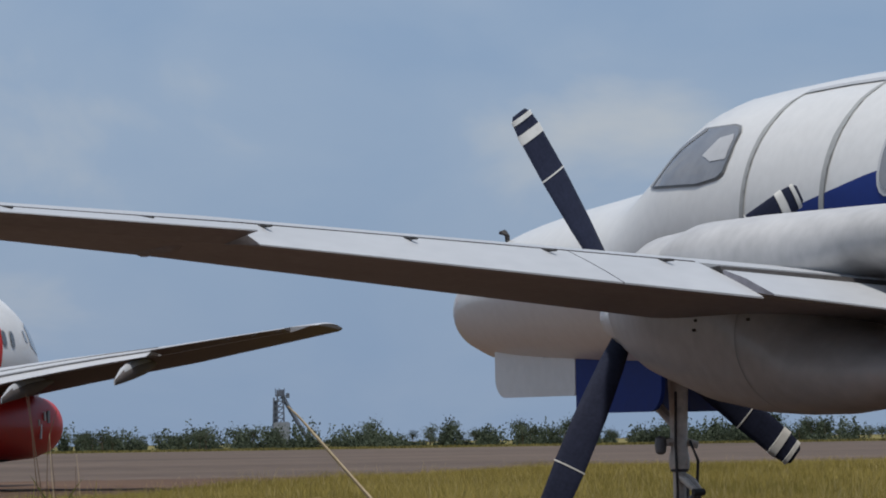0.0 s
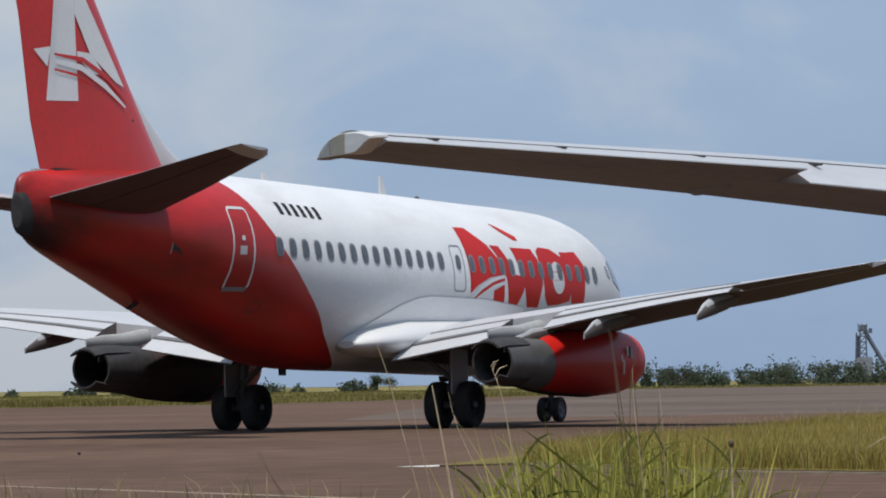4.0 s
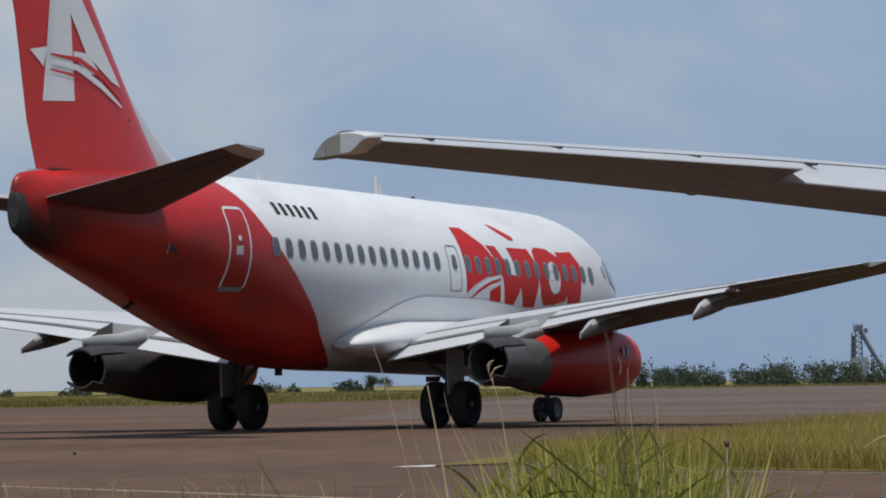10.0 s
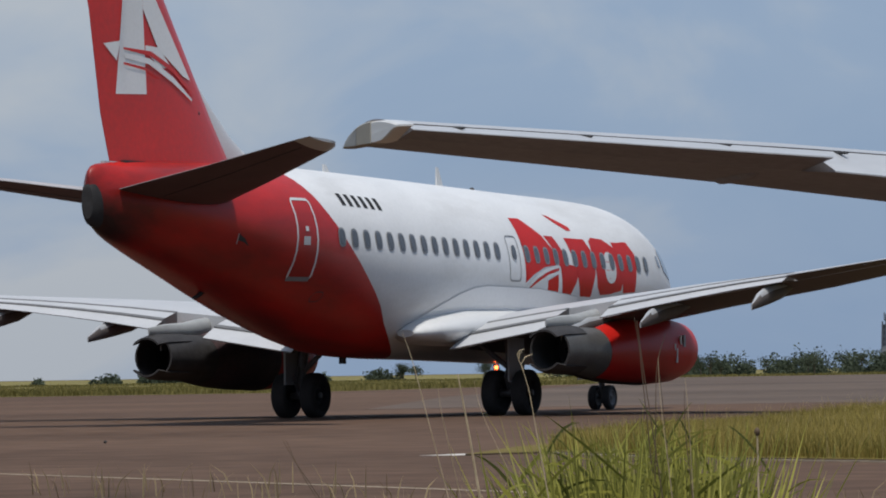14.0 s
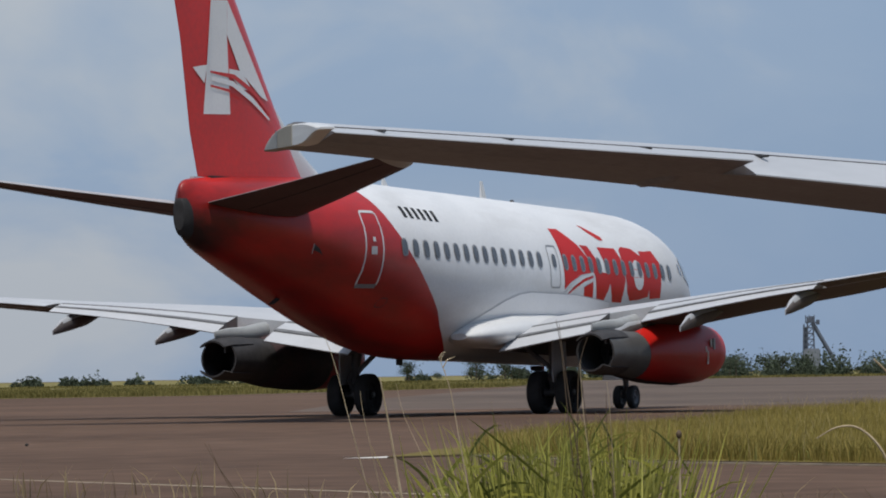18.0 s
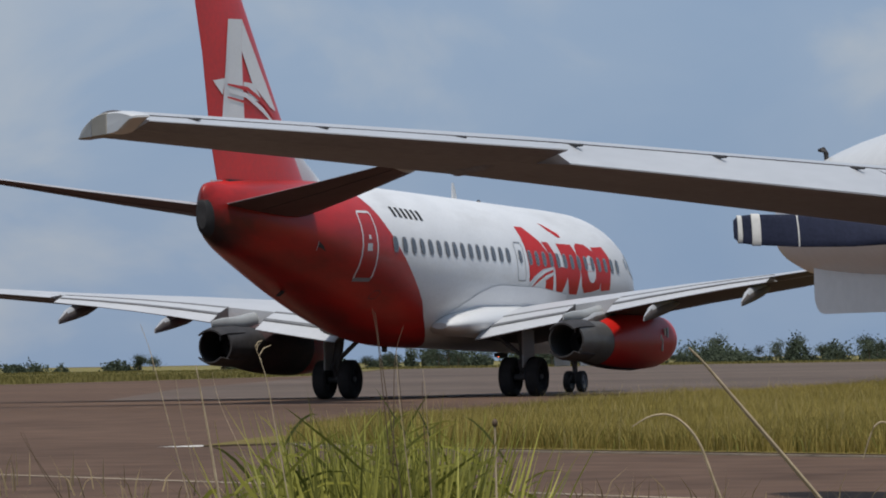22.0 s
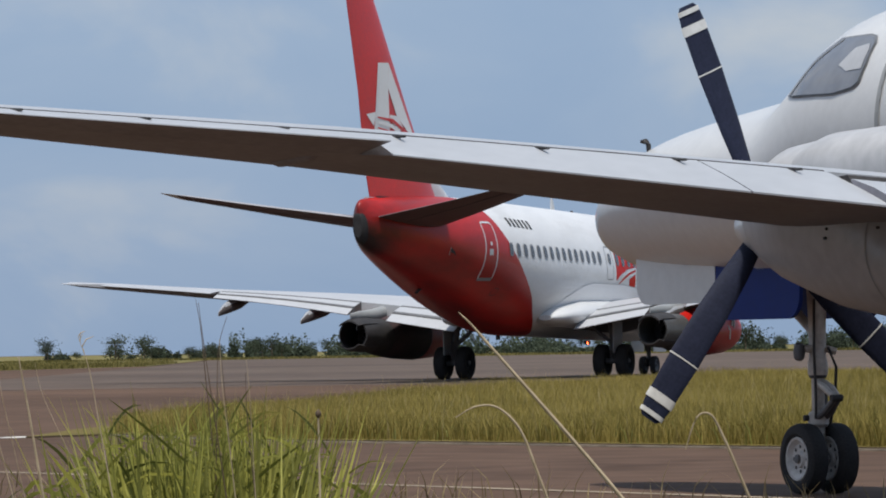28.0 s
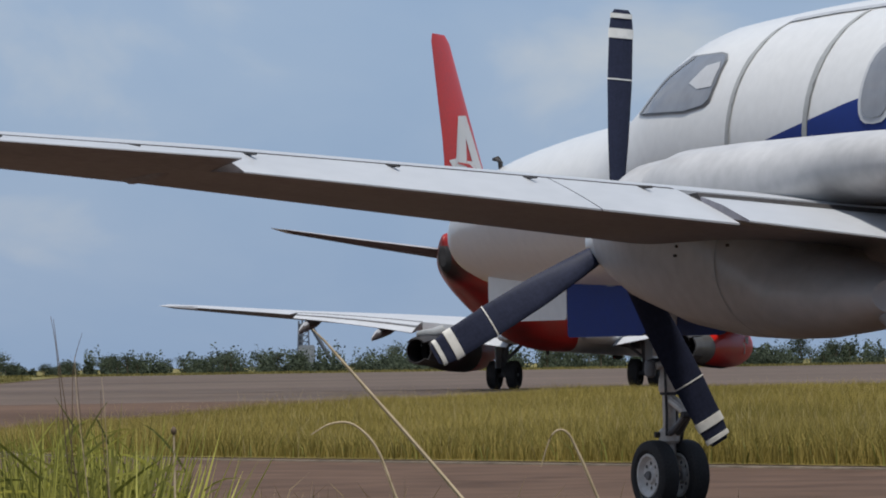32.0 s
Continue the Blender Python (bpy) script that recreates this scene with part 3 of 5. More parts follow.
def at_hull(table, y):
    """Top, bottom and half width of a hull at a station, between the rows of its table (smoothly)."""
    rows = sorted(table)
    y = min(max(y, rows[0][0]), rows[-1][0])
    for i in range(len(rows) - 1):
        if y <= rows[i + 1][0]:
            break
    p = [rows[max(i - 1, 0)], rows[i], rows[i + 1], rows[min(i + 2, len(rows) - 1)]]
    t = (y - p[1][0]) / (p[2][0] - p[1][0])
    out = []
    for k in (1, 2, 3):
        m0 = (p[2][k] - p[0][k]) / max(p[2][0] - p[0][0], 1e-6) * (p[2][0] - p[1][0])
        m1 = (p[3][k] - p[1][k]) / max(p[3][0] - p[1][0], 1e-6) * (p[2][0] - p[1][0])
        out.append((2 * t ** 3 - 3 * t * t + 1) * p[1][k] + (t ** 3 - 2 * t * t + t) * m0 + (3 * t * t - 2 * t ** 3) * p[2][k] + (t ** 3 - t * t) * m1)
    return out


def skin(table, y, z):
    """Half width of the hull at a station and height."""
    top, bottom, half = at_hull(table, y)
    c, h = (top + bottom) / 2, (top - bottom) / 2
    return half * math.sqrt(max(0.0, 1 - ((z - c) / h) ** 2))


def hull(table, n=48, step=0.4):
    ys = [r[0] for r in table]
    stations = set(ys)
    y = min(ys)
    while y < max(ys):
        stations.add(round(y, 3))
        y += step
    return loft([ring(y, *at_hull(table, y), n=n) for y in sorted(stations, reverse=True)])


def decal(table, outline, side=1, lift=0.006, step=0.15):
    """A painted shape that lies on the hull: an outline in (y, z), cut fine and laid on the skin."""
    bm = bmesh.new()
    bm.faces.new([bm.verts.new((0, y, z)) for y, z in outline])
    bmesh.ops.triangulate(bm, faces=bm.faces[:])
    for k, axis in ((1, Vector((0, 1, 0))), (2, Vector((0, 0, 1)))):
        lo, hi = min(p[k - 1] for p in outline), max(p[k - 1] for p in outline)
        s = lo + step
        while s < hi:
            bmesh.ops.bisect_plane(bm, geom=bm.verts[:] + bm.edges[:] + bm.faces[:], plane_co=axis * s, plane_no=axis)
            s += step
    for v in bm.verts:
        v.co.x = side * (skin(table, v.co.y, v.co.z) + lift)
    return bm


def strip(points, width):
    """The outline of a band of a given width along points."""
    left, right = [], []
    for i, p in enumerate(points):
        a, b = points[max(i - 1, 0)], points[min(i + 1, len(points) - 1)]
        d = Vector((b[0] - a[0], b[1] - a[1])).normalized()
        w = width[i] if isinstance(width, (list, tuple)) else width
        left.append((p[0] - d.y * w / 2, p[1] + d.x * w / 2))
        right.append((p[0] + d.y * w / 2, p[1] - d.x * w / 2))
    return left + right[::-1]


def oval(y, z, ry, rz, n=18, power=2.6):
    out = []
    for k in range(n):
        a = 2 * math.pi * k / n
        c, s = math.cos(a), math.sin(a)
        out.append((y + ry * math.copysign(abs(c) ** (2 / power), c), z + rz * math.copysign(abs(s) ** (2 / power), s)))
    return out


def wheel(name, parent, at, radius, width, label, rim=None):
    """A wheel on its axle along X: the tyre with a rim under it."""
    w, r = width / 2, radius
    tyre = part(name, lathe([(-w * .75, r * .62), (-w, r * .72), (-w, r * .88), (-w * .8, r * .97), (-w * .45, r), (w * .45, r), (w * .8, r * .97), (w, r * .88), (w, r * .72), (w * .75, r * .62)],
                            "X", 36, caps=(False, False)), m_black, parent, label)
    tyre.matrix_basis = pose(*at)
    flange = [(.7, .63), (.86, .61), (.84, .55), (.62, .50), (.42, .44), (.40, .26), (.66, .22), (.66, .13)]
    rim_part = part("rim", merge(lathe([(-w * a, r * b) for a, b in flange], "X", 28, caps=(False, True)),
                                 lathe([(w * a, r * b) for a, b in flange], "X", 28, caps=(False, True))), rim or m_light, tyre)
    holes = bmesh.new()
    for q in (-1, 1):
        part("hub_cap", lathe([(q * w * .6, r * .14), (q * w * .9, r * .12), (q * w * .93, r * .05)], "X", 16), m_gear, rim_part)
        for k in range(8):
            a = 2 * math.pi * k / 8
            lathe([(q * w * .36, r * .05), (q * w * .435, r * .055)], "X", 8, (0, r * .35 * math.cos(a), r * .35 * math.sin(a)), bm=holes)
    tagged(part("rim_hole", holes, m_dark, rim_part), kind="stuff")
    return tyre


def wing_z(x, s=1):
    """Height of the airliner's wing; its left wing hangs a little lower."""
    return 1.72 + (abs(x) - 1.8) * (0.155 if s > 0 else 0.14) - 0.0025 * (abs(x) - 1.8) ** 2


def door_ring(y0, y1, z0, z1, w, side):
    """The outline of a door, rounded at its corners, as a band on the hull."""
    r = .1
    pts = []
    for cy, cz, a0 in ((y1 - r, z1 - r, 0), (y0 + r, z1 - r, 90), (y0 + r, z0 + r, 180), (y1 - r, z0 + r, 270)):
        for k in range(4):
            a = radians(a0 + 30 * k)
            pts.append((math.cos(a), math.sin(a), cy, cz))
    bm = bmesh.new()
    ins, outs = [], []
    fine = []
    for i in range(len(pts)):
        p, q = pts[i], pts[(i + 1) % len(pts)]
        for k in range(6):
            t = k / 6
            fine.append(tuple(p[j] + (q[j] - p[j]) * t for j in range(4)))
    for c, d, cy, cz in fine:
        for lst, rr in ((ins, r - w / 2), (outs, r + w / 2)):
            y, z = cy + c * rr, cz + d * rr
            lst.append(bm.verts.new((side * (skin(HULL, y, z) + .008), y, z)))
    n = len(ins)
    for i in range(n):
        j = (i + 1) % n
        bm.faces.new((ins[i], ins[j], outs[j], outs[i]))
    return bm


def twist(x):
    """Wash-out of the airliner's wing."""
    return radians(1.5 - 3.2 * min(max((x - 5) / 5, 0), 1))


def lift(x):
    return .12 - .15 * min(max((x - 5) / 5, 0), 1) * (1 - .4 * max(x - 10, 0) / 4.2)


def airliner():
    jet = new("airliner")
    fus = part("fuselage", hull(HULL), m_jet, jet, "white fuselage with a red tail")
    # tail pipe
    part("tail_exhaust", loft([ring(-14.05, 5.0, 3.9, .24), ring(-14.27, 4.9, 3.97, .19), ring(-14.36, 4.75, 4.1, .12)]), m_black, jet, "dark exhaust opening")
    wheels = []
    for s in (1, -1):
        # wing: centre box, with flaps and aileron behind it
        secs = [(1.5, 5.7, 7.5, .13), (3.2, 4.8, 6.6, .125), (4.9, 3.9, 5.6, .12), (7, 2.8, 4.55, .115), (10, 1.0, 3.1, .11), (13.3, -1.15, 2.0, .1), (13.95, -1.6, 1.8, .085), (14.06, -1.75, 1.6, .05)]
        if s < 0:
            secs[-2:] = [(14.35, -1.85, 1.7, .08), (14.45, -2.0, 1.5, .05)]
        def sec(x):
            for a, b in zip(secs, secs[1:]):
                if x <= b[0]:
                    t = (x - a[0]) / (b[0] - a[0])
                    return [a[i] + (b[i] - a[i]) * t for i in (1, 2, 3)]
            return secs[-1][1:]
        end = 0.77
        rings = [foil(le, c, t, wing_z(x, s) + lift(x), s * x, twist(x), end=end if x < 13.31 else 1.0) for x, le, c, t in secs]
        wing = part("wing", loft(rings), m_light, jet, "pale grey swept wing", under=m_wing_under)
        for name, x0, x1, a, b, drop in (("flap", 1.95, 4.2, end + .012, .885, 4), ("flap_vane", 1.95, 4.2, .9, 1, 9), ("flap", 5.5, 9.85, end + .012, .885, 4), ("flap_vane", 5.5, 9.85, .9, 1, 9), ("aileron", 9.95, 13.25, end + .012, 1, -3)):
            rr = []
            for k in range(5):
                x = x0 + (x1 - x0) * k / 4
                le, c, t = sec(x)
                rr.append(foil(le, c, t, wing_z(x, s) + lift(x) - (.05 * c / 4 if name == "flap_vane" else 0), s * x, twist(x), start=a, end=b, droop=radians(drop)))
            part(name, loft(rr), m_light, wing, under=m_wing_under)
        for x0, x1 in ((1.95, 4.2), (5.5, 9.85)):
            for a, b, fall in ((end - .004, end + .02, 0), (.88, .908, .03)):
                rr = []
                for k in range(5):
                    x = x0 + (x1 - x0) * k / 4
                    le, c, t = sec(x)
                    rr.append(foil(le, c, t * 1.0, wing_z(x, s) + lift(x) + .012 - fall * c / 4, s * x, twist(x), n=5, start=a, end=b, droop=radians(3)))
                part("flap_slot", loft(rr), m_slot, wing)
        for x, long in ((4.9, 3.0), (6.75, 2.7), (9.4, 2.3)):
            le, c, t = sec(x)
            y = le - c * .84
            z = wing_z(x, s) - .10
            rr = [ring(y + long * .5, z + .16, z - .02, .05, 14, s * x), ring(y + long * .2, z + .14, z - .22, .13, 14, s * x), ring(y - long * .12, z + .07, z - .34, .14, 14, s * x), ring(y - long * .36, z - .10, z - .42, .08, 14, s * x), ring(y - long * .54, z - .34, z - .47, .015, 14, s * x)]
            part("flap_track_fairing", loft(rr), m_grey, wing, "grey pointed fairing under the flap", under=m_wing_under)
        for x in (13.2, 12.6, 12.0):
            le, c, t = sec(x)
            part("static_wick", tube([(s * x, le - c, wing_z(x, s) + .06), (s * x, le - c - .3, wing_z(x, s) + .03)], .008, 5), m_dark, wing)
        # engine
        ex, ez = s * 4.83, 1.42
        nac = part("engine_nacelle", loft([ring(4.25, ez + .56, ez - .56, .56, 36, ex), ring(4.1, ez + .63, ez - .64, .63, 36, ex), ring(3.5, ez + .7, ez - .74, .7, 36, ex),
                                           ring(2, ez + .74, ez - .8, .73, 36, ex), ring(.6, ez + .72, ez - .76, .71, 36, ex), ring(-.2, ez + .64, ez - .71, .68, 36, ex), ring(-.9, ez + .52, ez - .64, .61, 36, ex)]), m_red, jet, "red engine nacelle, its inner side coloured dark for shade")
        nac.data.materials.append(m_dark_red)
        # inner and lower faces take dark red: their shade is put into the colour
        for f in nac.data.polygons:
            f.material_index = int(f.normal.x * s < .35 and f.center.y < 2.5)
        part("inlet_lip", loft([ring(4.23, ez + .57, ez - .57, .57, 36, ex), ring(4.31, ez + .52, ez - .52, .52, 36, ex), ring(4.23, ez + .46, ez - .46, .46, 36, ex), ring(3.6, ez + .44, ez - .44, .44, 36, ex)], caps=(False, True)), m_steel, nac)
        pipe = part("tail_pipe", loft([ring(-.9, ez + .515, ez - .635, .605, 36, ex), ring(-1.4, ez + .52, ez - .57, .57, 36, ex), ring(-2.0, ez + .51, ez - .51, .51, 36, ex), ring(-2.9, ez + .47, ez - .47, .47, 36, ex), ring(-2.9, ez + .43, ez - .43, .43, 36, ex), ring(-1.4, ez + .41, ez - .41, .41, 36, ex)]), m_pipe, nac, "scorched metal tail pipe")
        pipe.data.materials.append(m_dark)
        # the pipe's inner side is coloured dark for shade as well
        for f in pipe.data.polygons:
            f.material_index = int(f.normal.x * s < .1)
        part("exhaust", lathe([(-1.5, .415), (-1.45, .2), (-2.1, .02)], "Y", 24, (ex, 0, ez)), m_dark, nac)
        for side in (-1, 1):
            # clamshell halves of the reverser, above and below the pipe
            rr = []
            for y, r in ((-1.8, .54), (-2.3, .53), (-2.9, .51), (-3.25, .44)):
                arc = [math.pi / 2 + (q - .5) * 1.7 for q in (k / 8 for k in range(9))]
                up = 1 if side > 0 else -1
                outer = [(ex + r * math.cos(a), y, ez + up * r * math.sin(a)) for a in arc]
                inner = [(ex + (r - .04) * math.cos(a), y, ez + up * (r - .04) * math.sin(a)) for a in arc[::-1]]
                rr.append(outer + inner)
            part("reverser_door", loft(rr), m_dark, nac)
        rr = [ring(3.0, ez + .8, ez + .6, .05, 12, ex), ring(1.2, ez + 1.0, ez + .5, .16, 12, ex), ring(0, ez + .94, ez + .5, .16, 12, ex), ring(-1.0, ez + .84, ez + .4, .15, 12, ex), ring(-1.5, ez + .78, ez + .42, .14, 12, ex), ring(-2.4, ez + .74, ez + .46, .07, 12, ex), ring(-3.1, ez + .66, ez + .5, .02, 12, ex)]
        part("pylon", loft(rr), m_seal, nac)
        for y, z0, z1 in ((2.85, .1, .3), (2.5, -.02, .12), (2.62, -.3, .02)):
            part("stencil_bar", loft([[(ex + s * (.728 - .1 * z * z), y + .03, ez + z), (ex + s * (.728 - .1 * z * z), y - .03, ez + z), (ex + s * (.70 - .1 * z * z), y - .03, ez + z), (ex + s * (.70 - .1 * z * z), y + .03, ez + z)] for z in (z0, (z0 + z1) / 2, z1)]), m_chalk_white, nac, "white stencil bar")
        part("placard", box((ex + s * .70 - .02, 3.0, ez + .05), (ex + s * .70 + .02, 3.14, ez + .32), bevel=.008), m_frame, nac)
        # tailplane
        def stab(x, le, chord, thick, z):
            return foil(le, chord, thick, z, s * x, radians(-3.5), camber=-.01)
        tail = part("tailplane", loft([stab(.4, -9.9, 3.9, .1, 4.45), stab(2.8, -11.9, 2.75, .095, 4.87), stab(5.1, -13.87, 1.62, .09, 5.31)]), m_stab_top, jet, "dull tailplane, its red underside coloured darker for shade", under=m_stab_under)
        part("tailplane_tip", loft([stab(5.105, -13.875, 1.62, .09, 5.311), stab(5.3, -14.1, 1.48, .085, 5.345), stab(5.5, -14.5, 1.1, .05, 5.4)]), m_light, tail, "pale weathered tailplane tip")
        hinge = []
        for x, le, chord, z in ((.9, -10.32, 3.66, 4.54), (2.8, -11.9, 2.75, 4.87), (5.0, -13.78, 1.67, 5.29)):
            hinge.append(foil(le, chord, .1, z - .006, s * x, radians(-3.5), n=5, start=.70, end=.708, camber=-.01))
        part("elevator_gap", loft(hinge), m_dark, tail)
        # main gear
        g = s * 2.615
        part("main_gear_leg", tube([(g, 0, .5), (g, 0.05, 1.1), (g - s * .1, .1, 2.0)], [.11, .12, .14], 14), m_gear, jet, "dark grey main gear leg")
        part("axle", tube([(g - .45, 0, .5), (g + .45, 0, .5)], .08, 12), m_gear, jet)
        part("side_brace", tube([(g, .05, 1.0), (g - s * .9, -.1, 1.75)], .06, 10), m_gear, jet)
        part("torque_link", tube([(g, -.12, .6), (g, -.32, .85), (g, -.12, 1.15)], .04, 8), m_gear, jet)
        part("gear_door", box((g + s * .16 - .02, -.5, .75), (g + s * .16 + .02, .35, 1.75), bevel=.01), m_grey, jet)
        wheels += [wheel("main_tyre", jet, (g + o, 0, .51), .51, .36, "black main tyre", m_tread) for o in (-.36, .36)]
    for o in (-.19, .19):
        wheels.append(wheel("nose_tyre", jet, (o, 11.38, .305), .305, .19, "black nose tyre", m_gear))
    part("nose_gear_leg", tube([(0, 11.38, .3), (0, 11.35, .8), (0, 11.2, 1.4)], [.07, .08, .1], 12), m_gear, jet, "dark grey nose gear leg")
    part("axle", tube([(-.2, 11.38, .305), (.2, 11.38, .305)], .045, 10), m_gear, jet)
    part("drag_brace", tube([(0, 11.3, .7), (0, 10.6, 1.3)], .045, 8), m_gear, jet)
    for o in (-.38, .38):
        part("nose_gear_door", box((o - .015, 10.7, .75), (o + .015, 12.0, 1.3), bevel=.008), m_white, jet)
    # wing root fairing
    for s in (1, -1):
        rows = ((6.6, 1.9, 1.6, .2, 1.3), (5.2, 2.3, 1.35, .7, 1.35), (2, 2.43, 1.45, .82, 1.35), (-.5, 2.38, 1.55, .82, 1.38), (-1.8, 2.24, 1.58, .74, 1.42),
                (-2.5, 2.14, 1.62, .62, 1.45), (-2.9, 2.03, 1.68, .43, 1.48), (-3.08, 1.92, 1.76, .2, 1.5))
        fair = part("wing_root_fairing", loft([ring(y, a, b, h, 28, s * x) for y, a, b, h, x in rows]), m_white, jet, "white fairing where the wing meets the fuselage")
        arc = [(-3.0, 1.98), (-2.4, 2.22), (-1.7, 2.46), (-.9, 2.7), (-.2, 2.84), (.5, 2.9), (3.4, 2.86), (5.6, 2.7)]
        part("fairing_panel", decal(HULL, arc + [(5.6, 1.9), (-2.9, 1.9)], s, .012, .25), m_fin_white, fair)
        part("panel_edge", decal(HULL, strip([(y, z + .008) for y, z in arc], .02), s, .012, .25), m_light, fair)
    # fin, dorsal fillet, rudder line
    def fin_ring(z, le, chord, t):
        return [(x, y, z) for x, y, _ in [(p[2], p[1], 0) for p in foil(le, chord, t, 0, 0, 0, n=11, camber=0)]]
    part("fin", loft([fin_ring(5.1, -8.2, 5.2, .1), fin_ring(6.2, -9.2, 4.6, .1), fin_ring(8.2, -10.85, 3.35, .1), fin_ring(11.4, -13.45, 1.75, .1), fin_ring(11.65, -13.85, 1.25, .05)]), m_fin, jet, "red fin with white painted shapes")
    part("fin_gap", box((-.16, -13.1, 5.22), (.16, -12.2, 5.29), bevel=.01), m_dark, jet)
    part("rudder_foot", box((-.05, -13.75, 5.2), (.05, -13.1, 5.26), bevel=.01), m_light, jet)
    part("fin_lamp", lathe([(-.03, .02), (0, .05), (.03, .02)], "X", 10, (.19, -10.05, 6.35)), m_stab_under, jet)
    part("dorsal_fillet", loft([fin_ring(5.1, -6.4, 4.0, .05), fin_ring(5.45, -7.3, 3.5, .06), fin_ring(5.9, -8.25, 2.5, .07), fin_ring(6.4, -9.0, 1.4, .08), fin_ring(7.0, -9.8, .6, .08)]), m_white, jet)
    # cabin windows, doors, antennas, painted shapes
    for s in (1, -1):
        for k in range(31):
            y = -6.66 + k * .553
            if 1.6 < y < 2.5:
                continue
            z = 3.715 - .0205 * y
            f = part("cabin_window", decal(HULL, oval(y, z, .155, .205, 16, 3), s, .010, .12), m_frame, jet)
            part("pane", decal(HULL, oval(y, z, .115, .165, 14, 3), s, .016, .12), m_pane, f)
        for name, y0, y1, z0, z1, mat in (("service_door", -8.42, -7.66, 2.96, 4.62, m_white), ("emergency_exit", 1.7, 2.3, 3.03, 4.05, m_frame)):
            d = part(name, door_ring(y0, y1, z0, z1, .055 if name == "service_door" else .03, s), mat, jet, "outlined door in the fuselage side")
            if name == "service_door":
                part("door_handle", decal(HULL, [(-8.2, 3.66), (-7.95, 3.66), (-7.95, 3.84), (-8.2, 3.84)], s, .012), m_light, d)
                part("placard", decal(HULL, [(-8.12, 3.95), (-8.0, 3.95), (-8.0, 4.05), (-8.12, 4.05)], s, .012), m_white, d)
                part("door_sill", decal(HULL, strip([(y0 + .02, z0), (y1 - .02, z0)], .09), s, .012), m_frame, d)
            else:
                part("pane", decal(HULL, oval(2.0, 3.68, .12, .17, 14, 3), s, .016, .12), m_pane, d)
        for pts in ([(2.53, 4.49), (3.12, 4.49), (3.92, 4.11), (4.18, 3.87), (4.65, 3.58), (5.07, 3.43), (4.8, 3.35), (4.44, 3.43), (3.67, 3.37), (2.97, 3.17), (2.58, 2.99), (2.82, 3.47), (2.85, 3.75), (2.72, 4.12)],
                    [(3.85, 3.06), (4.44, 3.21), (4.47, 2.72), (3.85, 2.72)],
                    [(4.05, 4.11), (4.55, 4.1), (4.8, 3.82), (5.12, 3.45), (5.72, 3.39), (5.5, 3.05), (5.17, 2.71), (4.72, 2.72), (4.68, 3.29), (4.57, 3.5), (4.36, 3.77)],
                    [(5.21, 4.08), (6.38, 4.07), (6.57, 3.83), (6.64, 3.28), (6.49, 2.98), (6.38, 2.7), (5.77, 2.71), (5.99, 3.14), (6.01, 3.4), (5.72, 3.48), (5.36, 3.74)],
                    [(8.04, 4.03), (8.49, 4.03), (8.68, 3.87), (8.8, 4.05), (9.03, 4.05), (9.31, 3.75), (9.2, 3.31), (9.08, 2.84), (8.33, 2.81), (8.41, 3.17), (8.38, 3.61), (8.19, 3.86)]):
            part("painted_shape", decal(HULL, pts, s, .005, .2), m_red, jet, "red painted shape on the fuselage side")
        o = part("painted_ring", decal(HULL, [(6.89, 4.12), (7.53, 4.09), (8.07, 3.9), (8.33, 3.56), (8.33, 3.17), (8.19, 2.87), (7.53, 2.78), (6.95, 2.75), (6.75, 2.94), (6.69, 3.28), (6.62, 3.79), (6.66, 4.03)], s, .006, .2), m_red, jet, "red painted ring on the fuselage side")
        part("ring_centre", decal(HULL, oval(7.57, 3.41, 0.35, 0.38, 20, 2.2), s, .008, .2), m_white, o)
        part("painted_dot", decal(HULL, [(4.83, 4.63), (5.07, 4.6), (5.88, 4.35), (5.9, 4.26), (5.66, 4.26), (5.23, 4.41)], s, .005), m_red, jet)
        part("swoosh", decal(HULL, strip([(2.56, 2.88), (3.17, 3.13), (3.77, 3.3), (4.51, 3.41)], [.04, .08, .09, .05]), s, .009), m_white, jet)
        part("swoosh", decal(HULL, strip([(2.5, 2.74), (3.22, 3.04), (3.82, 3.23), (4.47, 3.33)], [.03, .07, .08, .05]), s, .008), m_red, jet)
        part("swoosh", decal(HULL, strip([(2.6, 2.77), (3.27, 3), (3.87, 3.17), (4.54, 3.27)], [.03, .05, .06, .04]), s, .0095), m_white, jet)
        for k in range(6):
            y = -6.15 + k * .34
            part("registration_bar", decal(HULL, [(y, 4.54 - .012 * k), (y + .18, 4.54 - .012 * k), (y + .2, 4.80 - .012 * k), (y + .02, 4.80 - .012 * k)], s, .006), m_tread, jet, "short black bar")
        vent = part("vent", decal(HULL, [(-10.40, 3.72), (-10.2, 3.68), (-10.02, 3.6), (-10.2, 3.76), (-10.4, 3.85)], s, .006), m_dark, jet)
        part("vent_lip", decal(HULL, strip([(-10.42, 3.64), (-10.43, 3.86)], .022), s, .010), m_light, vent)
        part("root_cover", decal(HULL, [(-13.3, 4.62), (-13.05, 4.62), (-13.0, 4.7), (-13.3, 4.7)], s, .012), m_light, jet)
        part("hatch", door_ring(-7.25, -6.9, 2.5, 2.7, .02, s), m_stab_under, jet)
        part("cockpit_window", decal(HULL, [(12.75, 3.2), (12.3, 3.75), (11.7, 3.95), (11.35, 3.85), (11.45, 3.4), (12.0, 3.2)], s, .01), m_glass, jet)
        part("cockpit_window", decal(HULL, [(11.2, 3.45), (11.12, 3.75), (10.95, 3.75), (10.98, 3.5)], s, .01), m_glass, jet)
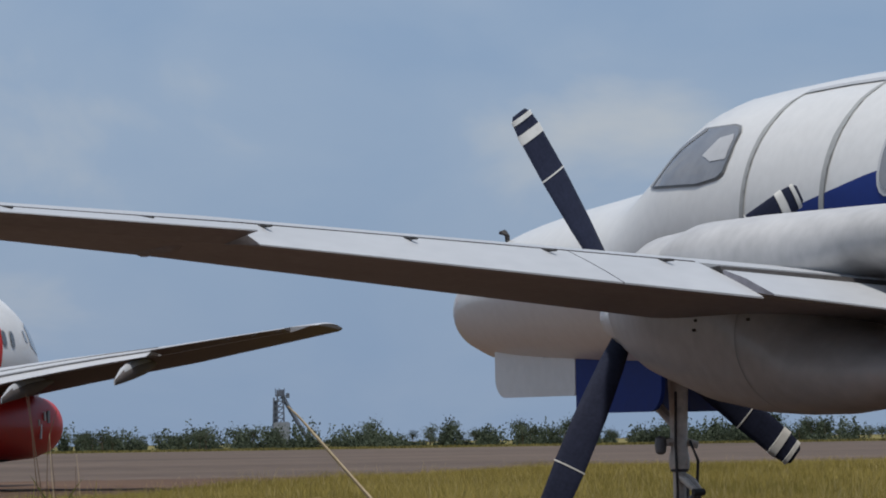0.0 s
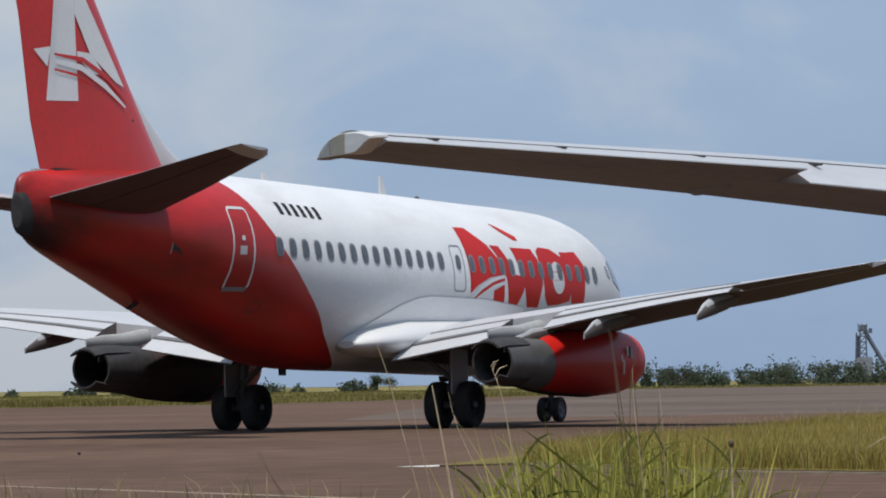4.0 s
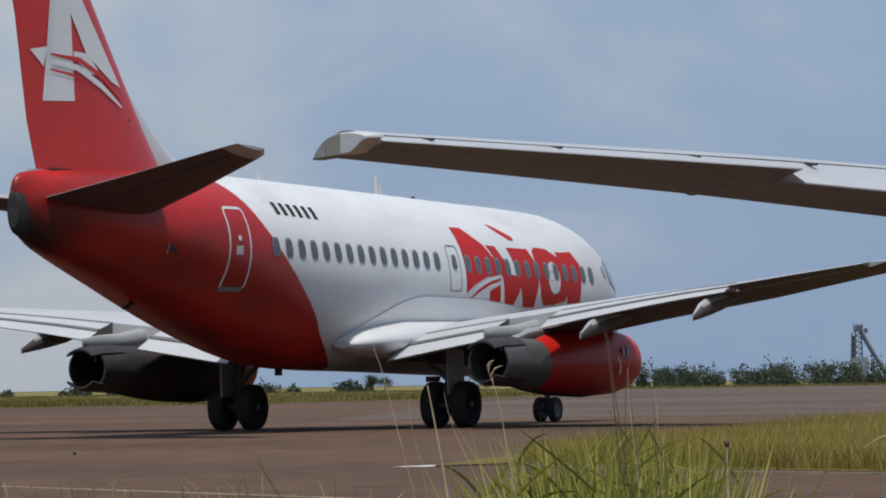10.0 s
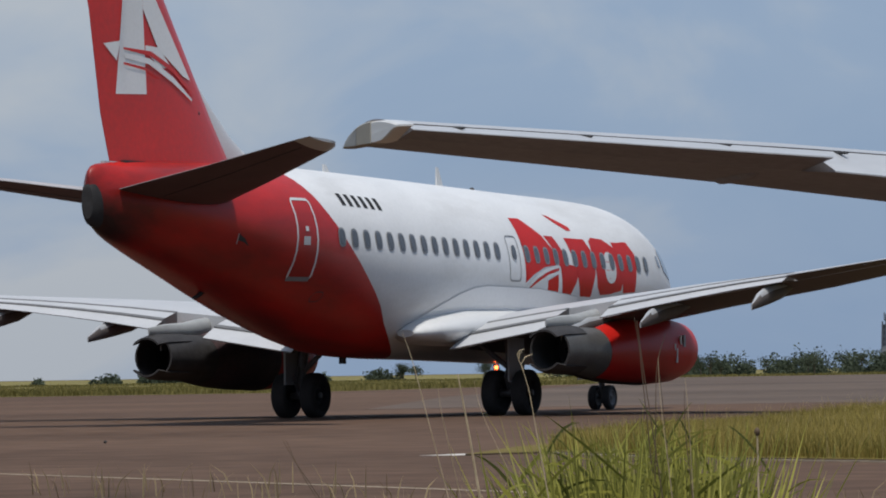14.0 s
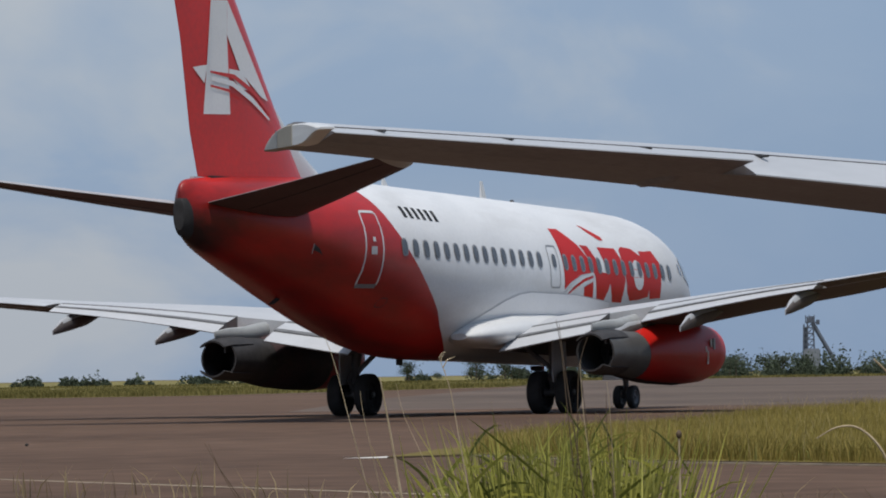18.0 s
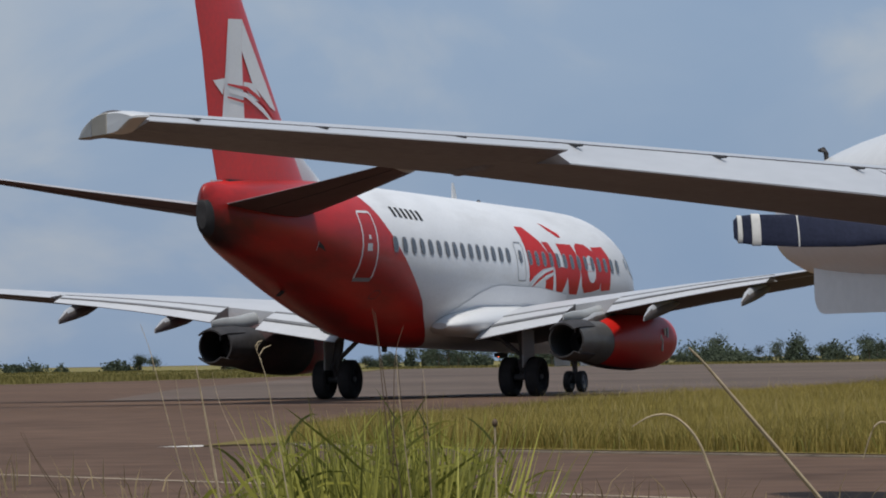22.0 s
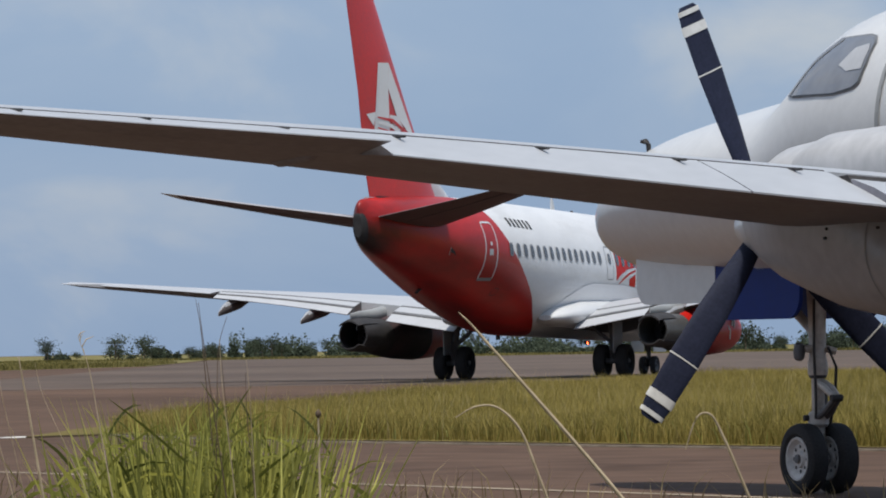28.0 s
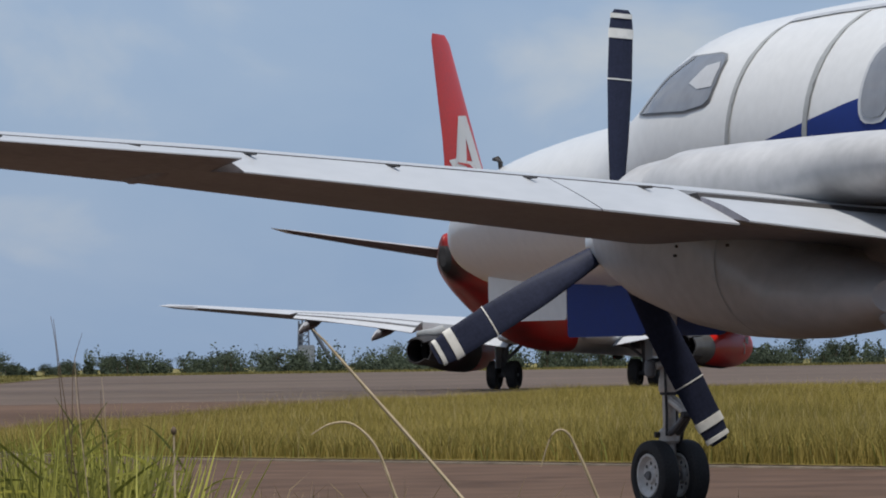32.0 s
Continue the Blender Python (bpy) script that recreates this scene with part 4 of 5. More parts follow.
        # fin paint
        def on_fin(pts, lift):
            bm = bmesh.new()
            bm.faces.new([bm.verts.new((0, y, z)) for y, z in pts])
            bmesh.ops.triangulate(bm, faces=bm.faces[:])
            for k in range(14):
                bmesh.ops.bisect_plane(bm, geom=bm.verts[:] + bm.edges[:] + bm.faces[:], plane_co=(0, -14 + .28 * k, 0), plane_no=(0, 1, 0))
            for v in bm.verts:
                le = -8.2 - (v.co.z - 5.1) * .845
                ch = 5.2 - (v.co.z - 5.1) * .56
                q = min(max((le - v.co.y) / ch, .01), 1)
                v.co.x = s * (5 * .1 * ch * (0.2969 * math.sqrt(q) - 0.126 * q - 0.3516 * q * q + 0.2843 * q ** 3 - 0.1015 * q ** 4) + .012 + lift)
            return bm
        part("fin_slab", on_fin([(-13.02, 9.06), (-12.25, 9.1), (-12.33, 8.38), (-12.2, 6.64), (-13.3, 6.6), (-13.2, 7.5)], .0), m_fin_white, jet, "white painted slab on the fin")
        part("fin_slab", on_fin([(-12.24, 9.1), (-10.38, 7.0), (-10.75, 7.08), (-11.75, 7.58), (-12.33, 8.36)], .0), m_fin_white, jet, "white painted slab on the fin")
        part("fin_slab", on_fin([(-12.24, 7.5), (-12.24, 7.62), (-11.7, 7.6), (-11.2, 7.2), (-11.7, 7.2)], .0), m_fin_white, jet)
        part("fin_swoosh", on_fin(strip([(-13.05, 7.52), (-12.05, 7.46), (-11.12, 7.16), (-10.3, 6.7)], [.04, .1, .11, .05]), .006), m_fin, jet)
        part("fin_swoosh", on_fin(strip([(-13.0, 7.38), (-12.1, 7.3), (-11.2, 6.98), (-10.4, 6.6)], [.1, .12, .12, .05]), .009), m_fin_white, jet)
        part("fin_swoosh", on_fin(strip([(-13.05, 7.22), (-12.3, 7.15), (-11.7, 6.98)], [.04, .06, .03]), .012), m_fin, jet)
        part("fin_arrow", on_fin([(-13.75, 7.58), (-13.17, 7.66), (-13.28, 7.26)], .003), m_fin_white, jet)
    for y, h in ((2.0, .45), (-3.8, .2)):
        top = at_hull(HULL, y)[0]
        part("antenna", loft([[(x * w, y + d * l - k * .12, top - .02 + k * h) for x, d in ((.02, .5), (.03, 0), (.02, -.5), (-.02, -.5), (-.03, 0), (-.02, .5))] for k, l, w in ((0, .34, 1), (.6, .2, .8), (1, .12, .5))]), m_white, jet, "white blade antenna")
    part("beacon", lathe([(0, .06), (.05, .055), (.08, .02)], "Z", 14, (0, 3.8, at_hull(HULL, 3.8)[0] - .01)), m_dark, jet)
    part("tail_skid", tube([(0, -9.5, 2.75), (0, -9.9, 2.6), (0, -10.05, 2.58)], [.05, .045, .02], 8), m_dark, jet)
    part("belly_antenna", box((-.02, -3.3, 1.2), (.02, -3.0, 1.4), bevel=.006), m_dark, jet)
    beacon = part("rotating_beacon", lathe([(-.13, .02), (-.11, .06), (0, .07)], "Z", 16), m_dark_red, jet, "dark red rotating beacon under the belly")
    beacon.location = (0, 5.0, 1.15)
    part("beacon_flash", box((-.04, -.085, -.115), (.04, -.06, -.03), bevel=.006), m_flash, beacon, "glowing orange-red beacon lamp")
    hood = bmesh.new()
    for q in (-1, 1):
        box((q * .05 - .006, -.30, -.128), (q * .05 + .006, -.05, -.01), hood)
    box((-.056, -.30, -.008), (.056, -.05, -.002), hood)
    box((-.056, -.30, -.136), (.056, -.05, -.129), hood)
    part("beacon_hood", hood, m_dark, beacon)
    return jet, wheels, beacon


jet, jet_wheels, jet_beacon = airliner()
tagged(jet, "red and white twin-engined airliner taxiing on the asphalt", "airliner")


# ---- white turboprop ----
TURBO = [(6.1, 1.92, 1.72, .05), (5.98, 2.08, 1.6, .26), (5.6, 2.27, 1.5, .45), (5.0, 2.40, 1.45, .57), (4.3, 2.49, 1.42, .64), (3.6, 2.55, 1.40, .71), (3.0, 2.62, 1.39, .76),
         (2.6, 2.83, 1.38, .79), (2.2, 3.05, 1.38, .81), (1.5, 3.11, 1.38, .84), (.5, 3.135, 1.38, .86), (-8, 3.14, 1.38, .86), (-10, 3.12, 1.65, .68), (-12, 3.06, 2.25, .36), (-13.6, 2.98, 2.65, .12)]
HUB_Z = 1.635


def turboprop():
    ac = new("turboprop_aircraft")
    part("fuselage", hull(TURBO, 44, .3), m_white, ac, "white rounded fuselage")
    blades_out = []
    for s in (-1, 1):
        secs = [(.5, -.35, 3.55, .10, 1.485), (2.29, -.55, 3.0, .096, 1.664), (5.7, -.95, 1.58, .128, 1.98), (7.77, -1.187, .80, .165, 2.138)]
        def sec(x):
            for a, b in zip(secs, secs[1:]):
                if x <= b[0]:
                    break
            t = (x - a[0]) / (b[0] - a[0])
            return [a[i] + (b[i] - a[i]) * t for i in (1, 2, 3, 4)]
        end = .74
        rings = [foil(le, c, t, z, s * x, radians(1.5), end=end) for x, le, c, t, z in secs]
        wing = part("wing", loft(rings), m_top, ac, "grey wing, its underside coloured brown for shade", under=m_under)
        def cap(x, u0, u1, fit=1.0, grow=0.0):
            """A closed section of the flat-bottomed wing tip between two fractions of its chord, seen along the span."""
            def edge(u, upper):
                e, f = min(max((u - .66) / .34, 0), 1), min(max(u / .5, 0), 1)
                if upper:
                    z = 2.083 + .108 * (1 - (1 - f) ** 2) ** .7 - .036 * e ** 1.5 + grow
                else:
                    z = 2.083 + .062 * e * e * (3 - 2 * e) - grow
                return s * x, -1.165 - .866 * ((u - .5) * fit + .5), 2.125 + (z - 2.125) * fit
            us = [u0 + (u1 - u0) * (1 - math.cos(math.pi * i / 14)) / 2 for i in range(15)]
            return [edge(u, True) for u in us] + [edge(u, False) for u in us[::-1]]
        tip_span = ((7.772, 1.0), (7.81, 1.0), (7.828, .985), (7.84, .95), (7.846, .88))
        part("wing_tip", loft([cap(x, 0, 1, k) for x, k in tip_span]), m_white, wing, "white flat-bottomed wing tip")
        part("lamp_lens", loft([cap(x + .003, .24, .52, k, .003) for x, k in tip_span]), m_beige, wing, "beige navigation lamp lens")
        part("lamp_glass", loft([cap(x + .003, -.012, .225, k, .003) for x, k in tip_span]), m_seal, wing, "pale lamp glass at the tip's leading edge")
        part("lens_seam", loft([cap(x + .004, .226, .238, k, .004) for x, k in tip_span]), m_frame, wing)
        for name, x0, x1, drop in (("aileron", 5.79, 7.76, (-4, -4)), ("flap", 4.074, 5.78, (6.5, 6)), ("flap", 3.40, 4.066, (6.5, 6.5))):
            rr = []
            for k in range(4):
                x = x0 + (x1 - x0) * k / 3
                le, c, t, z = sec(x)
                rr.append(foil(le, c, t, z, s * x, radians(1.5), start=end + .008, droop=radians(drop[0] + (drop[1] - drop[0]) * k / 3)))
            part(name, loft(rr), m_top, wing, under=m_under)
        rr = []
        for x in (3.41, 4.5, 5.7, 7.75):
            le, c, t, z = sec(x)
            rr.append(foil(le, c, t, z + .004, s * x, radians(1.5), n=5, start=end - .002, end=end + .012))
        part("hinge_gap", loft(rr), m_dark, wing, "dark hinge line ahead of flap and aileron")
        # slotted inner flap behind a fixed lip
        slot, inner = [], []
        for x in (.95, 1.6, 2.3, 2.8, 3.40):
            le, c, t, z = sec(x)
            z1, zt, ze = 1.728 + .073 * (x - 2.3), 1.692 + .08 * (x - 2.3), 1.525 + .104 * (x - 2.3)
            slot.append([(s * x, -2.4, z1 - .03), (s * x, -2.80, z1 - .006), (s * x, -2.85, zt - .03), (s * x, -2.4, zt - .04)])
            inner.append([(s * x, -2.84, zt), (s * x, -3.05, zt * .56 + ze * .44 + .012), (s * x, -3.31, ze + .004), (s * x, -3.31, ze - .004), (s * x, -3.0, zt * .6 + ze * .4 - .05), (s * x, -2.86, zt - .05), (s * x, -2.81, zt - .025)])
        part("flap_slot", loft(slot), m_dark, wing, "dark slot above the inner flap")
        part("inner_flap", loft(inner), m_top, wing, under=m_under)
        for x in (7.5, 6.88, 6.2, 5.62, 4.9, 4.2, 3.6):
            le, c, t, z = sec(x)
            y, zz = le - c * .745, z - c * .745 * math.sin(radians(1.5)) + c * .037
            part("hinge_fitting", tube([(s * x, y + .12, zz - .002), (s * x, y + .02, zz + .014), (s * x, y - .16, zz + .006)], [.007, .013, .007], 6), m_dark, wing)
        rr = [ring(y, z0 + .03, z0 - h, w, 14, s * 5.92) for y, z0, h, w in ((-1.2, 1.96, .02, .02), (-1.45, 1.95, .06, .05), (-1.8, 1.96, .06, .05), (-2.05, 1.99, .02, .02))]
        part("hinge_fairing", loft(rr), m_under, wing)
        x = s * 2.29
        cowl = ((-.16, 1.94, 1.44, .23), (-.26, 2.0, 1.37, .30), (-.5, 2.07, 1.28, .38), (-1.05, 2.11, 1.14, .43), (-1.55, 2.08, 1.075, .44), (-1.9, 1.8, 1.06, .43),
                (-2.25, 1.52, 1.06, .40), (-2.65, 1.45, 1.09, .32), (-2.9, 1.36, 1.18, .14))
        nac = part("engine_nacelle", loft([ring(*c, 36, x) for c in cowl]), m_nacelle, ac, "grey-white engine nacelle, soiled below")
        hump = ((-.75, 2.06, 1.6, .3), (-1.1, 2.12, 1.6, .40), (-1.6, 2.128, 1.6, .42), (-2.1, 2.128, 1.62, .41), (-2.5, 2.128, 1.70, .38), (-2.8, 2.127, 1.76, .36), (-3.2, 2.12, 1.78, .33), (-3.6, 2.09, 1.81, .27), (-3.9, 2.03, 1.85, .17), (-4.05, 1.96, 1.9, .05))
        part("over_wing_fairing", loft([ring(*c, 36, x, 2.4) for c in hump]), m_nacelle, nac)
        low = [p for p in ring(-1.82, 1.872, 1.062, .436, 60, x) if p[2] < 1.62]
        low.sort(key=lambda p: math.atan2(p[2] - 1.7, p[0] - x))
        part("panel_seam", loft([low, [(p[0], p[1] - .01, p[2]) for p in low]], closed=False, caps=(False, False)), m_seal, nac)
        part("cowl_ring", loft([ring(-.15, 1.945, 1.435, .235, 36, x), ring(-.2, 1.975, 1.405, .268, 36, x)], caps=(True, False)), m_light, nac)
        for dy, dz in ((-1.42, 1.52), (-1.44, 1.57), (-1.97, 1.56)):
            part("fastener", lathe([(-.008, .008), (.008, .008)], "X", 8, (x + s * .44, dy, dz)), m_dark, nac)
        part("spinner", lathe([(.26, .01), (.23, .06), (.13, .13), (-.02, .18), (-.15, .195)], "Y", 28, (x, 0, HUB_Z)), m_white, ac)
        for k in range(4):
            rr = []
            for r, chord, pitch, th in ((.12, .11, 42, .09), (.3, .145, 30, .045), (.6, .18, 19, .026), (.92, .188, 12, .018), (1.22, .172, 8, .014), (1.305, .15, 7, .012), (1.335, .10, 7, .006)):
                a = radians(pitch)
                pts = []
                for i in range(14):
                    q = 2 * math.pi * i / 14
                    c, d = chord / 2 * math.cos(q), th / 2 * math.sin(q)
                    pts.append((c * math.cos(a) - d * math.sin(a), c * math.sin(a) + d * math.cos(a), r))
                rr.append(pts)
            b = part("propeller_blade", loft(rr), m_blade, ac, "black propeller blade with a white tip band")
            for n_, r0, r1, ch, mat in (("tip_band", 1.17, 1.225, .182, m_chalk_white), ("end_band", 1.285, 1.312, .158, m_chalk_white), ("line", .93, .938, .194, m_chalk_white)):
                rr = []
                a = radians(12 if n_ == "line" else 8)
                for r in (r0, r1):
                    rr.append([(ch / 2 * math.cos(q) * math.cos(a) - .012 * math.sin(q) * math.sin(a), ch / 2 * math.cos(q) * math.sin(a) + .012 * math.sin(q) * math.cos(a), r) for q in (2 * math.pi * i / 14 for i in range(14))])
                part(n_, loft(rr), mat, b, "white painted band")
            blades_out.append((b, s, k))
        # main gear
        bm = tube([(x, -4.0, .217), (x, -3.6, .8), (x, -2.6, 1.3)], .06, 12)
        tube([(x - .2, -4.0, .217), (x + .2, -4.0, .217)], .04, 8, bm)
        part("main_gear_leg", bm, m_grey, ac)
        for o in (-.16, .16):
            wheel("main_tyre", ac, (x + o, -4.0, .217), .25, .16, "black tyre")
        rr = [foil(-11.2, 1.6, .1, 3.9, s * .1, 0, camber=0), foil(-11.9, 1.0, .09, 3.95, s * 2.4, 0, camber=0)]
        part("tailplane", loft(rr), m_white, ac)
    rr = [[(p[2], p[1], z) for p in foil(le, c, .1, 0, 0, 0, n=11, camber=0)] for z, le, c in ((2.7, -8.8, 4.6), (3.6, -10.4, 3.0), (5.0, -11.6, 1.8))]
    part("fin", loft(rr), m_white, ac)
    # nose gear
    g = 3.37
    low = -.0328
    bm = tube([(0, g, low + .22), (0, g, low + .8)], .044, 16)
    tube([(-.12, g, low + .2325), (.12, g, low + .2325)], .03, 10, bm)
    tube([(0, g, low + .44), (0, g, low + .46), (0, g, low + .52), (0, g, low + .545)], [.056, .072, .072, .05], 16, bm)
    leg = part("nose_gear_leg", bm, m_strut, ac, "grey-brown nose gear strut")
    bm = tube([(0, g, low + .78), (0, g, low + .80), (0, g, low + .86), (0, g, low + .9), (0, g, low + 1.2), (0, g, 1.5)], [.062, .068, .066, .056, .06, .075], 18)
    part("outer_cylinder", bm, m_strut, leg)
    part("collar", tube([(0, g, low + .76), (0, g, low + .765), (0, g, low + .785)], [.05, .06, .058], 18), m_dark, leg, "black seal ring")
    part("charging_valve", tube([(.045, g - .02, low + .56), (.045, g - .02, low + .72)], .014, 8), m_gear, leg)
    part("steering_arm", tube([(-.09, g, .92), (.02, g - .02, .93), (.11, g - .05, .9)], .024, 8), m_strut, leg)
    part("hydraulic_line", tube([(-.05, g - .05, 1.25), (-.062, g - .06, .9), (-.05, g - .055, .6), (-.05, g - .05, .46)], .009, 6), m_dark, leg)
    part("tow_fitting", tube([(-.1, g + .02, low + .5), (-.03, g + .01, low + .5)], .02, 8), m_dark, leg)
    for q in (-.028, .028):
        part("torque_link", tube([(q, g - .03, low + .735), (q * .9, g - .12, low + .70), (q * .5, g - .235, low + .635)], [.02, .024, .02], 8), m_strut, leg, "upper torque link")
        part("torque_link", tube([(q, g - .03, low + .50), (q * .9, g - .12, low + .54), (q * .5, g - .235, low + .625)], [.024, .024, .02], 8), m_gear, leg, "lower torque link")
    part("link_pin", tube([(-.04, g - .235, low + .63), (.04, g - .235, low + .63)], .024, 10), m_dark, leg)
    part("drag_brace", tube([(0, g + .03, 1.02), (0, g + .7, 1.42)], .032, 8), m_light, leg)
    part("lamp_bracket", tube([(0, g + .03, low + .98), (-.1, g + .05, low + .96)], .014, 8), m_gear, leg)
    part("taxi_lamp", lathe([(-.06, .015), (-.045, .034), (0, .04), (.045, .034), (.06, .015)], "Z", 14, (-.11, g + .05, low + .935)), m_gear, leg, "dark taxi lamp")
    part("brake_hose", tube([(.05, g - .05, .93), (.075, g - .11, .8), (.07, g - .1, .62), (.06, g - .04, .4)], .010, 6), m_black, leg)
    for o in (-.115, .115):
        wheel("nose_tyre", ac, (o, g, low + .2325), .2325, .135, "black nose tyre", m_rim)
    def leaf(o, y0, y1, z0, z1, r0, r1):
        """A thin gear door with rounded lower corners."""
        pts = [(y1, z1), (y0, z1)]
        for cy, r, a0 in ((y0 + r0, r0, 180), (y1 - r1, r1, 270)):
            pts += [(cy + r * math.cos(radians(a0 + 15 * k)), z0 + r + r * math.sin(radians(a0 + 15 * k))) for k in range(7)]
        return loft([[(o - .014, y, z) for y, z in pts], [(o - .01, y, z) for y, z in pts], [(o + .014, y, z) for y, z in pts]])
    for o in (-.3, .3):
        d = part("nose_gear_door", leaf(o, 4.18, 5.3, 1.24, 1.56, .03, .14), m_white, ac, "white forward nose gear door")
        part("hinge", box((o - .02, 4.5, 1.5), (o + .02, 4.62, 1.54), bevel=.006), m_grey, d)
        d = part("nose_gear_door", leaf(o, 3.05, 4.17, 1.12, 1.5, .16, .03), m_blue, ac, "blue rear nose gear door")
        part("hinge", box((o - .02, 3.5, 1.45), (o + .02, 3.62, 1.49), bevel=.006), m_grey, d)
    # cockpit side window, door and paint on each side
    for s in (1, -1):
        rim = [(2.52, 2.528), (2.49, 2.565), (2.30, 2.735), (2.06, 2.872), (1.63, 2.868), (1.52, 2.848), (1.465, 2.81), (1.43, 2.66), (1.44, 2.555), (1.50, 2.518), (1.75, 2.492), (2.40, 2.512)]
        cy, cz = 1.86, 2.68
        w = part("cockpit_window", decal(TURBO, rim, s, .008, .06), m_frame, ac, "dark seal round the cockpit pane")
        part("pane", decal(TURBO, [(cy + (y - cy) * .965, cz + (z - cz) * .94) for y, z in rim], s, .014, .06), m_glass, w, "pale grey cockpit pane")
        part("sun_visor", decal(TURBO, [(1.80, 2.68), (1.69, 2.785), (1.53, 2.80), (1.49, 2.76), (1.47, 2.64), (1.66, 2.635), (1.73, 2.66)], s, .018, .06), m_light, w, "pale sun visor behind the pane")
        part("window_post", decal(TURBO, strip([(2.42, 2.53), (2.20, 2.74), (1.98, 2.86)], .03), s, .017, .06), m_frame, w)
        d = part("cabin_door", decal(TURBO, strip([(1.14, 2.02), (1.157, 2.3), (1.165, 2.6), (1.17, 2.8), (1.15, 2.95), (1.1, 3.03)], .035), s, .006, .08), m_seal, ac, "grey seal round the cabin door")
        part("rear_seal", decal(TURBO, strip([(.235, 2.02), (.245, 2.3), (.25, 2.7), (.23, 2.92), (.18, 3.03)], .045), s, .006, .08), m_seal, d)
        part("rain_gutter", decal(TURBO, strip([(1.1, 3.03), (.6, 3.045), (-.05, 3.045)], .025), s, .012, .08), m_grey, d)
        part("blue_stripe", decal(TURBO, [(.68, 2.27), (-.2, 2.44), (-1.7, 2.66), (-7, 2.75), (-7, 2.0), (.68, 2.25)], s, .005, .12), m_blue, ac, "dark blue stripe along the fuselage")
        for k in range(6):
            y = -.52 - k * .78
            f = part("cabin_window", decal(TURBO, oval(y, 2.55, .19, .25, 20, 3.2), s, .009, .06), m_light, ac)
            part("pane", decal(TURBO, oval(y, 2.55, .155, .215, 20, 3.2), s, .014, .06), m_glass, f)
    part("pitot_tube", tube([(-.30, 5.1, 2.20), (-.31, 5.1, 2.345), (-.31, 5.14, 2.37), (-.31, 5.2, 2.37)], [.014, .018, .02, .012], 8), m_dark, ac)
    part("antenna", loft([ring(.1, 3.2, 3.1, .012, 10), ring(-.25, 3.16, 3.1, .012, 10)]), m_white, ac)
    return ac, blades_out


turbo, prop_blades = turboprop()
turbo.scale = (.967, .967, .967)
tagged(turbo, "white twin-engined turboprop aircraft with spinning black propellers", "aircraft")


# ---- near grass ----
def long_grass(name, roots, label, mat, h0, h1, w, seed, lean=0.5, segs=6, bias=(0.0, 0.0), leaves=0):
    """Long curved blades, each a tapering ribbon, with arching side leaves."""
    rng = random.Random(seed)
    verts, faces = [], []
    for x, y, z in roots:
        a = rng.uniform(0, 2 * math.pi)
        h = rng.uniform(h0, h1)
        b = lean * h * rng.uniform(.15, 1.3)
        dx, dy = math.cos(a) * b + bias[0] * h, math.sin(a) * b + bias[1] * h
        t = rng.uniform(-.8, .8)
        sx, sy = math.cos(t), math.sin(t) * .4
        ww = w * rng.uniform(.6, 1.3)
        i0 = len(verts)
        for k in range(segs + 1):
            s = k / segs
            px, py = x + dx * s * s, y + dy * s * s
            pz = z + h * (s - .22 * lean * s ** 3)
            wk = ww * (1 - s ** 2.2) * (.75 + .5 * s) / 2
            verts += [(px - sx * wk, py - sy * wk, pz), (px + sx * wk, py + sy * wk, pz)]
        for k in range(segs):
            i = i0 + 2 * k
            faces.append((i, i + 1, i + 3, i + 2))
        for _ in range(leaves):
            s = rng.uniform(.62, .93)
            bx, by = x + dx * s * s, y + dy * s * s
            bz = z + h * (s - .22 * lean * s ** 3)
            a = rng.uniform(0, 2 * math.pi)
            ln = rng.uniform(.07, .20)
            out, up, drop = ln * rng.uniform(.35, .95), ln * rng.uniform(.45, .95), ln * rng.uniform(0, .75)
            lw = w * rng.uniform(.3, .7)
            i0 = len(verts)
            for k in range(5):
                s = k / 4
                px, py = bx + math.cos(a) * out * s, by + math.sin(a) * out * s
                pz = bz + up * s - drop * s * s
                wk = lw * (1 - s ** 2) * (.7 + .6 * s) / 2
                nx, nz = -.7 * math.cos(a), .7
                verts += [(px - nx * wk, py + wk * .5, pz - nz * wk), (px + nx * wk, py - wk * .5, pz + nz * wk)]
            for k in range(4):
                i = i0 + 2 * k
                faces.append((i, i + 1, i + 3, i + 2))
    me = bpy.data.meshes.new(name)
    me.from_pydata(verts, [], faces)
    me.materials.append(mat)
    return tagged(new(name, me), label, "grass", kind="stuff")


def clump(cx, cy, rx, ry, n, seed):
    rng = random.Random(seed)
    out = []
    for _ in range(n):
        a, r = rng.uniform(0, 6.283), math.sqrt(rng.random())
        out.append((cx + rx * r * math.cos(a), cy + ry * r * math.sin(a), -.03))
    return out


